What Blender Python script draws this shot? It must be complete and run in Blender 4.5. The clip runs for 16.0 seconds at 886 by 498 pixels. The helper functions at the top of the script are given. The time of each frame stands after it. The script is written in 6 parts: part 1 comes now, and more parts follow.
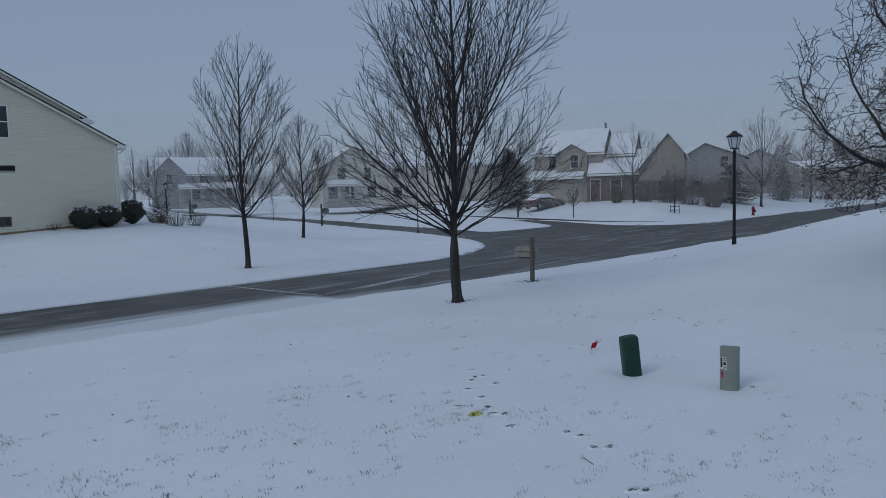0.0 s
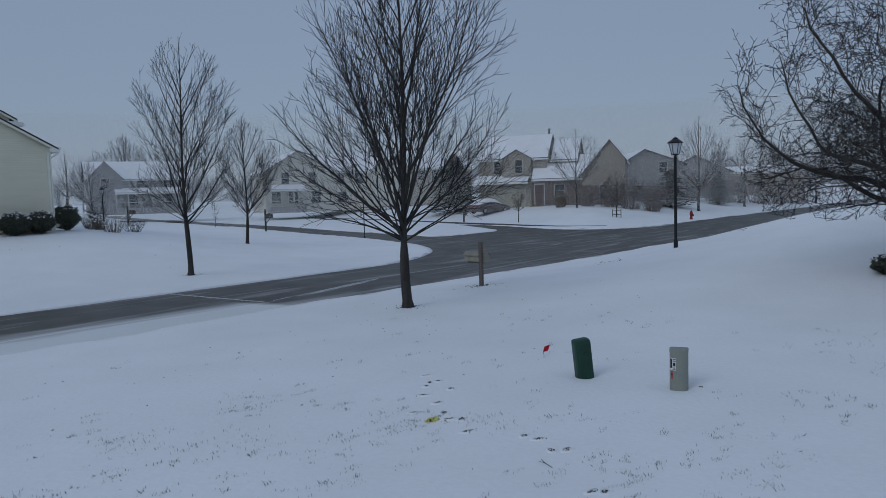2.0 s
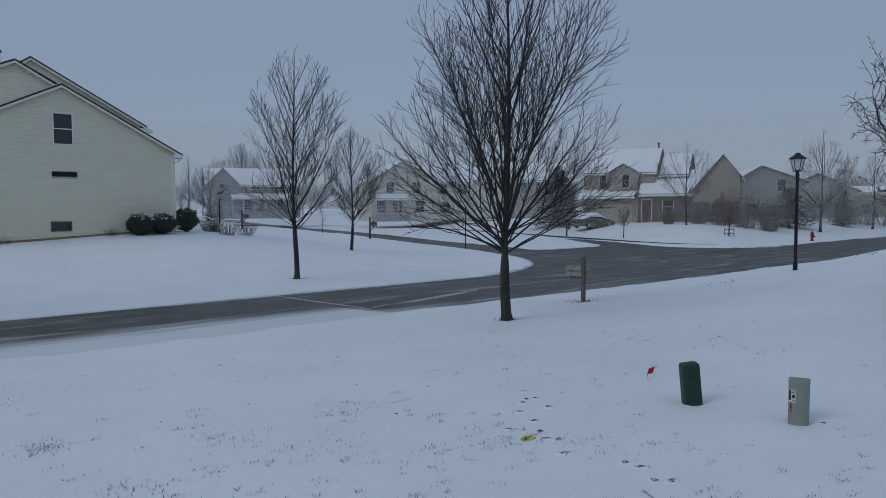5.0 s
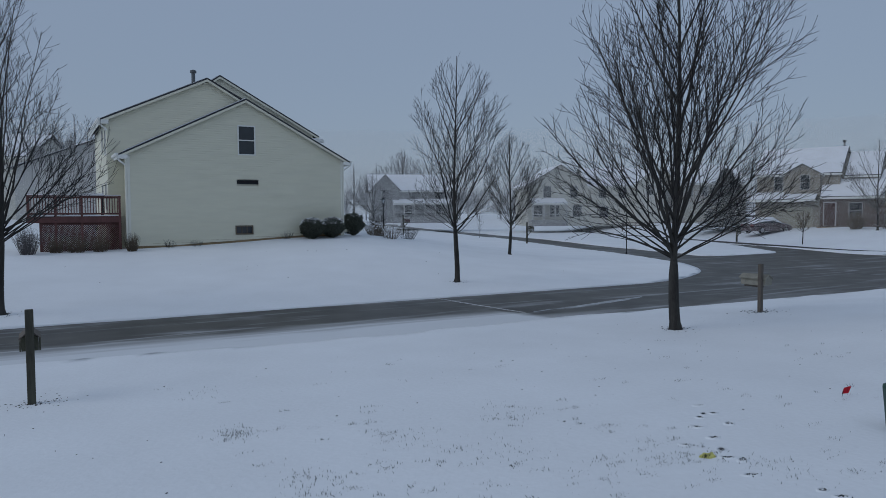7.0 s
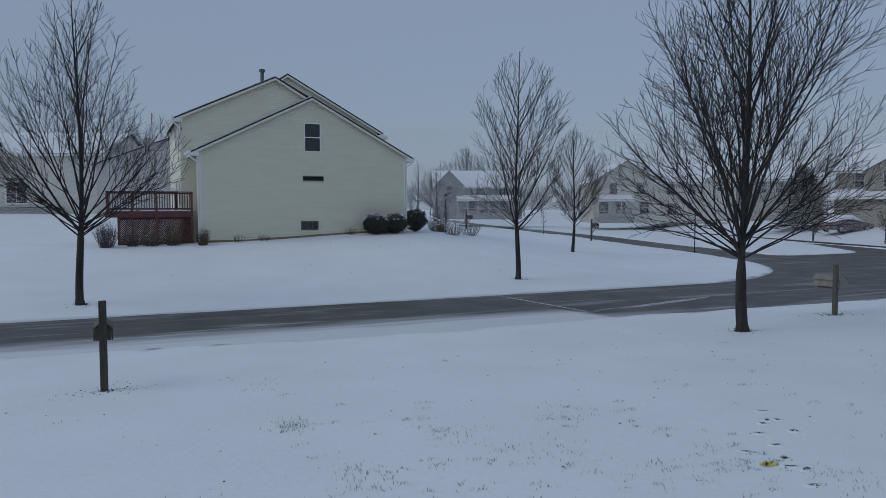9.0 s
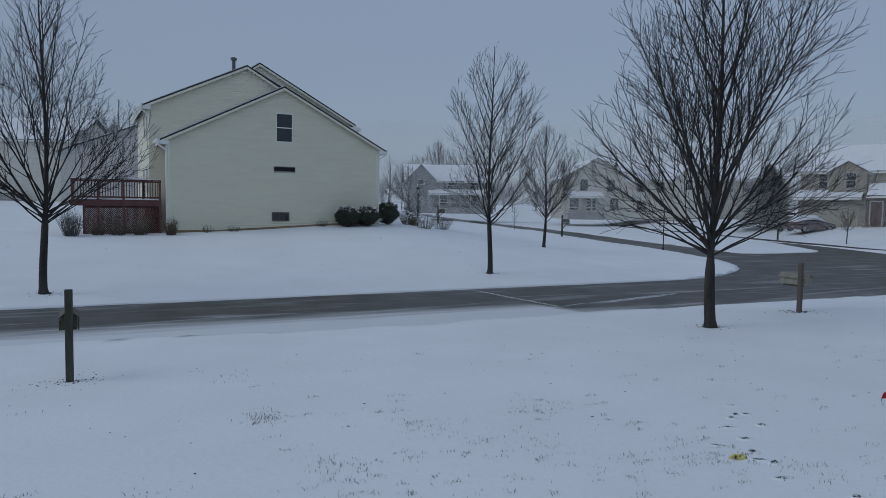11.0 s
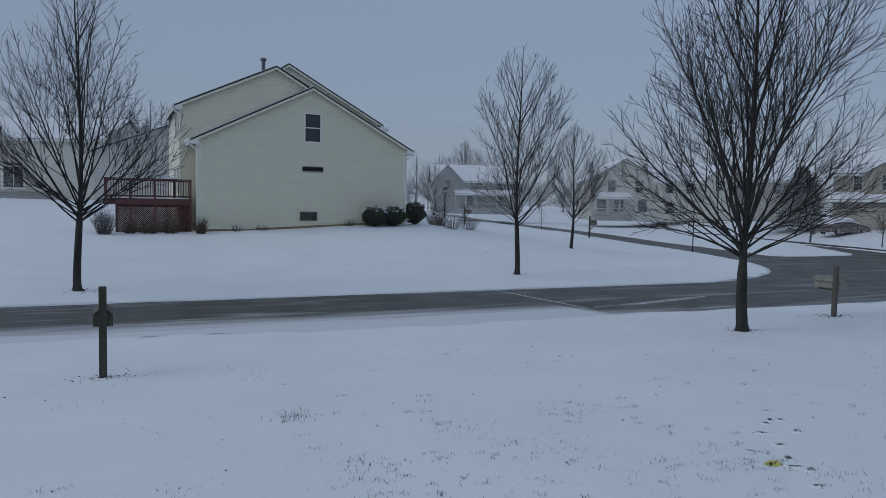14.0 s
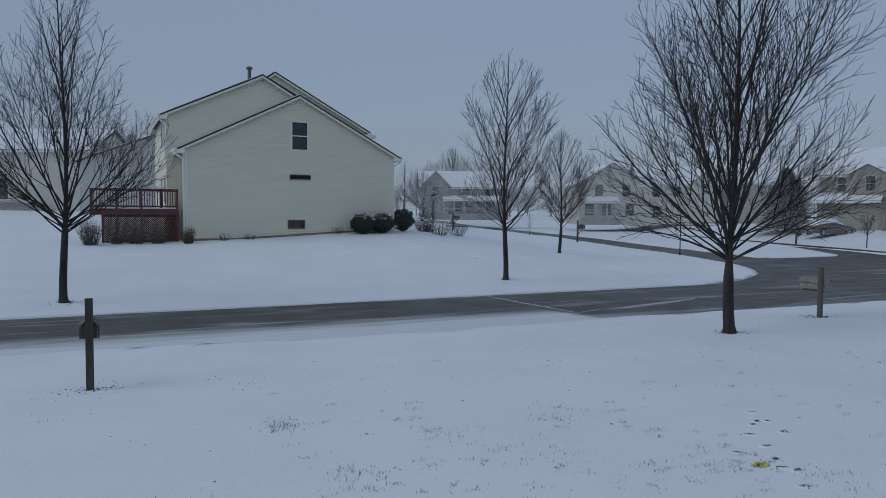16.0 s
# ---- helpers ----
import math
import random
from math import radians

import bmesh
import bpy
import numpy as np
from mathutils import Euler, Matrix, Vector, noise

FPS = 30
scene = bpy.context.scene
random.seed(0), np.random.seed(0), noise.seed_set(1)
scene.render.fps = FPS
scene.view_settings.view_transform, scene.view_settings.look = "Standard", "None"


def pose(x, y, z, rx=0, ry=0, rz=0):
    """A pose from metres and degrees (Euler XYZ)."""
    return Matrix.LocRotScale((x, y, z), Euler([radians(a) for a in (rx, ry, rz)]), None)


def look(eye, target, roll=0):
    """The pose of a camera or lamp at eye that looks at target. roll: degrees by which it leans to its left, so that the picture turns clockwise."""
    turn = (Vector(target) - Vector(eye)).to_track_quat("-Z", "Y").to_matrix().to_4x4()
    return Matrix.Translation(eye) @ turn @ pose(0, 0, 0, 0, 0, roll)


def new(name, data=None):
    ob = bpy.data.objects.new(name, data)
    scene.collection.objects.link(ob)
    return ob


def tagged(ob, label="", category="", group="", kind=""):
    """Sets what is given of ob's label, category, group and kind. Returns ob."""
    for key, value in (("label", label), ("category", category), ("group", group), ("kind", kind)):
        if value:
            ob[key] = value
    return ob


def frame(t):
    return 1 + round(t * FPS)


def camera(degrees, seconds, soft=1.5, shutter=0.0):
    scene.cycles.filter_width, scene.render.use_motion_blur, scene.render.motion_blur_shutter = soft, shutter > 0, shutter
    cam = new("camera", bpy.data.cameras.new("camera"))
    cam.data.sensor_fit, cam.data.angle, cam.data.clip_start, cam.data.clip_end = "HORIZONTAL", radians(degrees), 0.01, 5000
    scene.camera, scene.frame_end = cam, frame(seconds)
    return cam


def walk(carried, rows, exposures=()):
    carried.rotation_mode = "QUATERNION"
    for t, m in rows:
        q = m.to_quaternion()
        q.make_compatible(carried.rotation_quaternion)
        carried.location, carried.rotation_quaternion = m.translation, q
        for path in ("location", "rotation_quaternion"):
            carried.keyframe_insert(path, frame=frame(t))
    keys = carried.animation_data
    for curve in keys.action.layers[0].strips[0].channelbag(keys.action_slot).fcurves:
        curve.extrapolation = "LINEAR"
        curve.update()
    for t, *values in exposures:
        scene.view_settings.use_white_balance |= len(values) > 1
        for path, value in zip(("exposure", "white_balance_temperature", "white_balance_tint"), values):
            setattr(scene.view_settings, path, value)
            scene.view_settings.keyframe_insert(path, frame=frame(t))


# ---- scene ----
# ---- camera ----
cam = camera(63.3, 16.0, soft=0.75)
PATH = [
    (0.0, pose(0.224, -0.357, 3.033, 85.461, 1.635, -16.056)),
    (0.5, pose(0.067, -0.397, 3.055, 86.149, 2.479, -18.469)),
    (1.0, pose(0.163, -0.258, 3.071, 86.363, 2.964, -18.799)),
    (1.5, pose(0.163, -0.249, 3.046, 86.076, 2.928, -18.890)),
    (2.0, pose(0.116, -0.279, 3.038, 85.723, 1.685, -20.454)),
    (2.5, pose(0.118, -0.251, 3.069, 86.105, 1.347, -19.736)),
    (3.0, pose(0.148, -0.179, 3.059, 86.735, 1.261, -18.168)),
    (5.5, pose(0.178, -0.033, 3.012, 86.748, 0.226, -9.729)),
    (6.0, pose(0.190, 0.061, 3.025, 86.895, 0.444, -6.311)),
    (6.5, pose(0.187, 0.086, 2.986, 87.314, 0.190, -2.915)),
    (7.0, pose(-0.000, 0.000, 3.000, 87.216, 0.292, -0.014)),
    (7.5, pose(-0.065, 0.036, 2.977, 87.046, 0.095, 2.640)),
    (8.0, pose(-0.031, 0.056, 2.979, 86.937, 0.260, 4.761)),
    (8.5, pose(0.097, 0.009, 3.022, 86.925, 0.117, 5.691)),
    (9.0, pose(0.120, 0.013, 3.018, 86.920, 0.040, 5.110)),
    (9.5, pose(0.093, 0.027, 3.022, 86.895, -0.652, 4.135)),
    (10.0, pose(0.083, 0.027, 3.010, 86.683, -0.721, 3.292)),
    (10.2, pose(0.078, 0.028, 3.008, 86.560, -0.750, 2.860)),
    (12.5, pose(-0.003, 0.045, 2.979, 86.353, -1.145, 2.960)),
    (13.0, pose(-0.021, 0.052, 2.980, 86.095, -1.018, 3.261)),
    (13.5, pose(-0.055, 0.079, 2.973, 86.282, -1.069, 4.081)),
    (14.0, pose(-0.004, 0.063, 2.991, 86.455, -1.193, 4.881)),
    (14.5, pose(0.032, 0.047, 2.996, 86.626, -1.123, 4.865)),
    (15.0, pose(0.029, 0.047, 2.996, 86.692, -0.861, 4.644)),
    (15.5, pose(0.042, 0.038, 3.006, 86.857, -0.605, 4.388)),
    (16.0, pose(0.021, 0.042, 3.005, 86.953, -0.469, 3.966)),
]
walk(cam, PATH, exposures=[(0.0, -0.05, 6380, 10), (3.2, -0.04, 6440, 10), (6.0, 0.0, 6500, 10), (16.0, 0.0, 6500, 10)])

# ---- sky and sun: snowfall under a closed, slightly blue cloud cover ----
world = bpy.data.worlds.new("overcast_sky")
scene.world = world
world.use_nodes = True
wn, wl = world.node_tree.nodes, world.node_tree.links
wn.clear()
w_out = wn.new("ShaderNodeOutputWorld")
w_bg = wn.new("ShaderNodeBackground")
w_cloud = wn.new("ShaderNodeBackground")
w_add = wn.new("ShaderNodeAddShader")
w_sky = wn.new("ShaderNodeTexSky")
w_sky.sky_type = "NISHITA"
w_sky.sun_disc = False
w_sky.sun_elevation, w_sky.sun_rotation = radians(35), radians(200)
w_bg.inputs["Strength"].default_value = 0.012
w_tc = wn.new("ShaderNodeTexCoord")
w_sep = wn.new("ShaderNodeSeparateXYZ")
w_ramp = wn.new("ShaderNodeValToRGB")
w_ramp.color_ramp.elements[0].position, w_ramp.color_ramp.elements[0].color = 0.0, (0.205, 0.262, 0.352, 1)
w_ramp.color_ramp.elements[1].position, w_ramp.color_ramp.elements[1].color = 1.0, (0.238, 0.300, 0.392, 1)
e_mid = w_ramp.color_ramp.elements.new(0.35)
e_mid.color = (0.222, 0.284, 0.388, 1)
wl.new(w_tc.outputs["Generated"], w_sep.inputs[0])
wl.new(w_sep.outputs["Z"], w_ramp.inputs[0])
wl.new(w_ramp.outputs["Color"], w_cloud.inputs["Color"])
w_cloud.inputs["Strength"].default_value = 0.93
wl.new(w_sky.outputs["Color"], w_bg.inputs["Color"])
wl.new(w_bg.outputs[0], w_add.inputs[0])
wl.new(w_cloud.outputs[0], w_add.inputs[1])
wl.new(w_add.outputs[0], w_out.inputs["Surface"])
sun_data = bpy.data.lights.new("sun", "SUN")
sun_data.energy, sun_data.angle, sun_data.color = 0.60, radians(40), (0.95, 0.97, 1.0)
sun = new("sun", sun_data)
sun.matrix_world = look((-60, -10, 45), (0, 10, 0))

# ---- the street's own frame: u along the street, n away from it ----
TURN = 29.5
CT, ST = math.cos(radians(TURN)), math.sin(radians(TURN))


def street(u, n, z=0.0):
    return Vector((CT * u - ST * n, ST * u + CT * n, z))


def ss(a, b, x):
    t = min(1.0, max(0.0, (x - a) / (b - a)))
    return t * t * (3 - 2 * t)


def rounded(a, b, r):
    return min(a, b) if a >= r or b >= r else r - math.hypot(r - a, r - b)


def drift_edge(u):
    """Where the blown snow ends on the near lane."""
    return 16.0 + 3.3 * ss(24, -6, u) + 0.28 * noise.noise((u * 0.35, 3.1, 0)) + 0.13 * noise.noise((u * 1.3, 7.7, 0))


def snow_depth(u, n):
    """Signed distance into the snow-covered ground; below 0 is bare road."""
    wob = 0.16 * noise.noise((u * 0.5, n * 0.5, 5.0)) + 0.07 * noise.noise((u * 1.7, n * 1.7, 9.0))
    a = drift_edge(u) - 1.25 + 0.7 * ss(6, 16, u) - 1.3 * ss(22, -2, u) - n
    edge = 32.7 + 0.285 * (n - 30)
    b = rounded(n - 21.9, (edge - u) * 0.96, 9.0) + wob * 0.6
    c = min(rounded(rounded(n - 32.5, (u - 38.2 - 0.28 * (n - 33)) * 0.96, 1.6), (46.2 + 0.64 * (n - 32.9) - u) * 0.84, 1.2), 200) + wob
    d = rounded(n - 22.9, (u - 50.4 - 0.325 * (n - 34)) * 0.95, 8.0) + wob * 0.5
    return max(a, b, c, d)


def road_z(u, n):
    return 0.05 + 0.12 * ss(27, 38, n) + 0.15 * ss(42, 62, max(u, n)) + 1.2 * ss(90, 260, max(u, n))


def ground_z(u, n):
    """Height of the snow."""
    z = road_z(u, n)
    if n < 21:
        z += 0.05 + 0.2 * ss(14.5, 7, n) + 2.1 * ss(11, 33, u) * ss(16, 3, n)
        z += 1.0 * ss(5.6, 1.2, math.hypot(u, n)) + 0.03 * ss(17, 13, n)
    else:
        edge = 32.7 + 0.285 * (n - 30)
        if u < edge + 2:
            rise = (1.10 + 0.50 * ss(2, 15, u)) * min(1.0, max(0.0, (n - 22.5) / 15.2)) ** 0.9 + 1.3 * ss(45, 80, n)
            z += 0.07 + (0.08 + 0.92 * ss(4, 21, edge - u)) * rise
        else:
            z += 0.08 + 1.25 * ss(0.5, 12, rounded(n - 22.9, (u - 50.4 - 0.325 * (n - 34)) * 0.95, 8.0))
    if n < 21:
        z += 0.028 * math.exp(-(((n - 13.05 + 0.1 * math.sin(u * 0.7)) / 0.22) ** 2)) * ss(9, 3, u)
        for pu, pn in ((9.29, 4.9), (9.45, 3.53)):
            z -= 0.075 * math.exp(-(((u - pu) / 0.28) ** 2) - ((n - pn) / 0.28) ** 2)
    return z + 0.035 * noise.noise((u * 0.16, n * 0.16, 2.0)) + 0.02 * noise.noise((u * 0.33, n * 0.4, 12.0)) + 0.012 * noise.noise((u * 0.7, n * 0.7, 4.0))


def on_ground(u, n, dz=0.0):
    return street(u, n, ground_z(u, n) + dz)

# ---- materials ----
def mat(name, colour, rough=0.7, metal=0.0, var=0.12, scale=3.0, fine=40.0, bump=0.15, depth=0.01, spec=0.4, coords="Object", tint=None, stretch=(1, 1, 1), per_piece=0.0):
    """Two scales of noise over a base colour, with relief."""
    m = bpy.data.materials.new(name)
    m.use_nodes = True
    nt, ln = m.node_tree.nodes, m.node_tree.links
    bsdf = nt["Principled BSDF"]
    bsdf.inputs["Roughness"].default_value = rough
    bsdf.inputs["Metallic"].default_value = metal
    bsdf.inputs["Specular IOR Level"].default_value = spec
    tc = nt.new("ShaderNodeTexCoord")
    mp = nt.new("ShaderNodeMapping")
    mp.inputs["Scale"].default_value = stretch
    ln.new(tc.outputs[coords], mp.inputs["Vector"])
    n1, n2 = nt.new("ShaderNodeTexNoise"), nt.new("ShaderNodeTexNoise")
    n1.inputs["Scale"].default_value, n1.inputs["Detail"].default_value = scale, 5
    n2.inputs["Scale"].default_value, n2.inputs["Detail"].default_value = fine, 3
    ln.new(mp.outputs[0], n1.inputs["Vector"])
    ln.new(mp.outputs[0], n2.inputs["Vector"])
    mix = nt.new("ShaderNodeMath")
    mix.operation = "MULTIPLY_ADD"
    mix.inputs[1].default_value = 0.65
    ln.new(n1.outputs["Fac"], mix.inputs[0])
    half = nt.new("ShaderNodeMath")
    half.operation = "MULTIPLY"
    half.inputs[1].default_value = 0.35
    ln.new(n2.outputs["Fac"], half.inputs[0])
    ln.new(half.outputs[0], mix.inputs[2])
    ramp = nt.new("ShaderNodeValToRGB")
    c = Vector(colour)
    t = Vector(tint) if tint else c * (1 + var)
    d = c * (1 - var)
    ramp.color_ramp.elements[0].position, ramp.color_ramp.elements[0].color = 0.32, (*d, 1)
    ramp.color_ramp.elements[1].position, ramp.color_ramp.elements[1].color = 0.68, (*t, 1)
    ln.new(mix.outputs[0], ramp.inputs[0])
    col = ramp.outputs["Color"]
    if per_piece:
        info = nt.new("ShaderNodeObjectInfo")
        hsv = nt.new("ShaderNodeHueSaturation")
        mr = nt.new("ShaderNodeMapRange")
        mr.inputs["To Min"].default_value, mr.inputs["To Max"].default_value = 1 - per_piece, 1 + per_piece
        ln.new(info.outputs["Random"], mr.inputs["Value"])
        ln.new(mr.outputs[0], hsv.inputs["Value"])
        ln.new(col, hsv.inputs["Color"])
        col = hsv.outputs["Color"]
    ln.new(col, bsdf.inputs["Base Color"])
    if bump:
        bp = nt.new("ShaderNodeBump")
        bp.inputs["Strength"].default_value, bp.inputs["Distance"].default_value = bump, depth
        ln.new(mix.outputs[0], bp.inputs["Height"])
        ln.new(bp.outputs[0], bsdf.inputs["Normal"])
    return m


SNOW = mat("snow", (0.83, 0.86, 0.90), 0.65, var=0.045, scale=0.5, fine=14, bump=0.6, depth=0.035, spec=0.25, coords="Object")
SNOW_ROOF = mat("roof_snow", (0.80, 0.82, 0.86), 0.7, var=0.05, scale=1.2, fine=14, bump=0.3, depth=0.02, spec=0.2)
SLUSH = mat("thin_grey_slush", (0.30, 0.31, 0.33), 0.7, var=0.55, scale=3.5, fine=30, bump=0.4, spec=0.3, tint=(0.62, 0.65, 0.69), stretch=(0.5, 3, 1))
FLAKE = mat("snowflake", (0.80, 0.81, 0.80), 0.8, var=0.02, bump=0.0, spec=0.1)
SIDING = mat("cream_siding", (0.70, 0.69, 0.565), 0.55, var=0.05, scale=0.8, fine=60, bump=0.08, depth=0.004, stretch=(1, 1, 6))
CREAM_TRIM = mat("cream_trim", (0.71, 0.71, 0.63), 0.5, var=0.05, bump=0.05)
TRIM = mat("white_trim", (0.74, 0.75, 0.72), 0.5, var=0.05, bump=0.05)
FOUNDATION = mat("tan_foundation", (0.27, 0.20, 0.115), 0.9, var=0.22, scale=2, fine=30, bump=0.5)
SHINGLE = mat("dark_shingle", (0.045, 0.048, 0.055), 0.9, var=0.25, scale=4, fine=50, bump=0.5)
DARK_GLASS = mat("window_glass", (0.022, 0.028, 0.034), 0.06, var=0.2, bump=0.0, spec=0.6)
FLUE = mat("grey_flue_metal", (0.10, 0.11, 0.12), 0.5, metal=0.5, bump=0.05)
FAR_TRIM = mat("weathered_trim", (0.42, 0.42, 0.41), 0.6, var=0.06, bump=0.05)
DARK = mat("dark_gap", (0.025, 0.027, 0.03), 0.8, bump=0.2)
BARK = mat("wet_dark_bark", (0.024, 0.022, 0.0215), 0.85, var=0.35, scale=5, fine=35, bump=0.9, depth=0.02, stretch=(1, 1, 0.25), tint=(0.055, 0.053, 0.048))
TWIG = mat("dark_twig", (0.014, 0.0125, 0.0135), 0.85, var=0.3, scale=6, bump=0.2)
# Far twigs: distance haze painted in as a paler grey than TWIG.
TWIG_FAR = mat("hazed_grey_twig", (0.115, 0.108, 0.11), 0.9, var=0.25, scale=4, bump=0.2)
POST_WOOD = mat("weathered_post", (0.044, 0.042, 0.033), 0.9, var=0.35, scale=4, fine=45, bump=0.7, stretch=(1, 1, 0.15), tint=(0.085, 0.085, 0.066))
DECK_WOOD = mat("red_stained_wood", (0.125, 0.056, 0.052), 0.75, var=0.25, scale=3, fine=40, bump=0.4, stretch=(1, 1, 0.2), per_piece=0.18)
BLACK_METAL = mat("black_painted_metal", (0.014, 0.015, 0.017), 0.4, metal=0.3, var=0.2, bump=0.05)
LAMP_GLASS = mat("frosted_lamp_glass", (0.50, 0.54, 0.58), 0.25, var=0.1, bump=0.0)
GREEN_PLASTIC = mat("green_plastic", (0.006, 0.042, 0.026), 0.45, var=0.25, scale=6, bump=0.1)
GREY_PLASTIC = mat("grey_green_plastic", (0.225, 0.25, 0.222), 0.5, var=0.08, scale=6, bump=0.08)
WHITE_LABEL = mat("label_white", (0.62, 0.64, 0.64), 0.5, bump=0.0)
RED = mat("red_vinyl", (0.62, 0.014, 0.04), 0.5, bump=0.05)
RED_PAINT = mat("red_hydrant_paint", (0.20, 0.016, 0.018), 0.5, bump=0.1)
SHRUB = mat("evergreen_leaf", (0.058, 0.068, 0.052), 0.7, var=0.4, scale=8, bump=0.2)
DRY = mat("dry_brown_stem", (0.12, 0.095, 0.07), 0.9, var=0.3, scale=6, bump=0.2)
GRASS = mat("winter_grass", (0.032, 0.040, 0.038), 0.9, var=0.4, scale=3, bump=0.0)
SOIL = mat("wet_leaf_litter", (0.030, 0.034, 0.040), 0.9, var=0.4, scale=8, bump=0.5)
YELLOW = mat("yellow_stained_snow", (0.58, 0.56, 0.18), 0.8, var=0.25, scale=12, bump=0.4)
# Needle green raised towards grey, with the haze put into the colour.
CONIFER = mat("hazed_conifer_needle", (0.070, 0.084, 0.082), 0.85, var=0.4, scale=4, bump=0.3)


def road_material():
    """Wet dark asphalt with thin wind-blown streaks of snow along the street."""
    m = mat("wet_asphalt", (0.086, 0.084, 0.077), 0.42, var=0.42, scale=0.8, fine=60, bump=0.25, depth=0.006, spec=0.35)
    nt, ln = m.node_tree.nodes, m.node_tree.links
    bsdf = nt["Principled BSDF"]
    tc = nt.new("ShaderNodeTexCoord")
    mp = nt.new("ShaderNodeMapping")
    mp.inputs["Rotation"].default_value = (0, 0, radians(-6))
    mp.inputs["Scale"].default_value = (0.20, 1.7, 1)
    ln.new(tc.outputs["Object"], mp.inputs[0])
    ns = nt.new("ShaderNodeTexNoise")
    ns.inputs["Scale"].default_value, ns.inputs["Detail"].default_value, ns.inputs["Distortion"].default_value = 1.0, 8, 0.9
    ln.new(mp.outputs[0], ns.inputs["Vector"])
    rp = nt.new("ShaderNodeValToRGB")
    rp.color_ramp.elements[0].position, rp.color_ramp.elements[1].position = 0.54, 0.86
    ln.new(ns.outputs["Fac"], rp.inputs[0])
    mx = nt.new("ShaderNodeMix")
    mx.data_type = "RGBA"
    old = bsdf.inputs["Base Color"].links[0].from_socket
    ln.new(rp.outputs["Color"], mx.inputs[0])
    ln.new(old, mx.inputs[6])
    mx.inputs[7].default_value = (0.50, 0.52, 0.55, 1)
    ln.new(mx.outputs[2], bsdf.inputs["Base Color"])
    # thin blown snow that thickens towards the drifted near lane
    sep = nt.new("ShaderNodeSeparateXYZ")
    ln.new(tc.outputs["Object"], sep.inputs[0])
    eu = nt.new("ShaderNodeMapRange")
    eu.inputs["From Min"].default_value, eu.inputs["From Max"].default_value = 12.1, 12.7
    eu.inputs["To Min"].default_value, eu.inputs["To Max"].default_value = 18.3, 16.7
    ln.new(sep.outputs["X"], eu.inputs["Value"])
    eb = nt.new("ShaderNodeMapRange")
    eb.inputs["From Min"].default_value, eb.inputs["From Max"].default_value = 12.7, 20.0
    eb.inputs["To Min"].default_value, eb.inputs["To Max"].default_value = 0.0, -1.3
    ln.new(sep.outputs["X"], eb.inputs["Value"])
    ea = nt.new("ShaderNodeMath")
    ln.new(eu.outputs[0], ea.inputs[0])
    ln.new(eb.outputs[0], ea.inputs[1])
    df = nt.new("ShaderNodeMath")
    df.operation = "SUBTRACT"
    ln.new(ea.outputs[0], df.inputs[0])
    ln.new(sep.outputs["Y"], df.inputs[1])
    wob = nt.new("ShaderNodeMath")
    wob.operation = "MULTIPLY_ADD"
    wob.inputs[1].default_value = 1.8
    ln.new(ns.outputs["Fac"], wob.inputs[0])
    ln.new(df.outputs[0], wob.inputs[2])
    th = nt.new("ShaderNodeMapRange")
    th.inputs["From Min"].default_value, th.inputs["From Max"].default_value = 0.55, 2.1
    th.inputs["To Max"].default_value = 0.92
    ln.new(wob.outputs[0], th.inputs["Value"])
    mx2 = nt.new("ShaderNodeMix")
    mx2.data_type = "RGBA"
    ln.new(th.outputs[0], mx2.inputs[0])
    ln.new(mx.outputs[2], mx2.inputs[6])
    mx2.inputs[7].default_value = (0.74, 0.77, 0.81, 1)
    ln.new(mx2.outputs[2], bsdf.inputs["Base Color"])
    big = nt.new("ShaderNodeMath")
    big.operation = "MAXIMUM"
    ln.new(rp.outputs["Color"], big.inputs[0])
    ln.new(th.outputs[0], big.inputs[1])
    ro = nt.new("ShaderNodeMapRange")
    ro.inputs["To Min"].default_value, ro.inputs["To Max"].default_value = 0.5, 0.85
    ln.new(big.outputs[0], ro.inputs["Value"])
    ln.new(ro.outputs[0], bsdf.inputs["Roughness"])
    return m


ROAD = road_material()
ROAD.node_tree.nodes["Principled BSDF"].inputs["IOR"].default_value = 1.33


# ---- mesh helpers ----
def mesh_of(bm, material, smooth=False):
    me = bpy.data.meshes.new("mesh")
    bm.normal_update()
    bm.to_mesh(me)
    bm.free()
    me.materials.append(material)
    if smooth:
        for p in me.polygons:
            p.use_smooth = True
    return me


def part(name, bm, material, parent=None, label="", smooth=False):
    ob = new(name, mesh_of(bm, material, smooth))
    if parent:
        ob.parent = parent
    if label:
        ob["label"] = label
    return ob


def thing(name, place, label, category, turn=0.0, group="", kind=""):
    ob = new(name)
    ob.matrix_basis = Matrix.Translation(place) @ Matrix.Rotation(radians(turn), 4, "Z")
    ob.empty_display_size = 0.2
    return tagged(ob, label, category, group, kind)


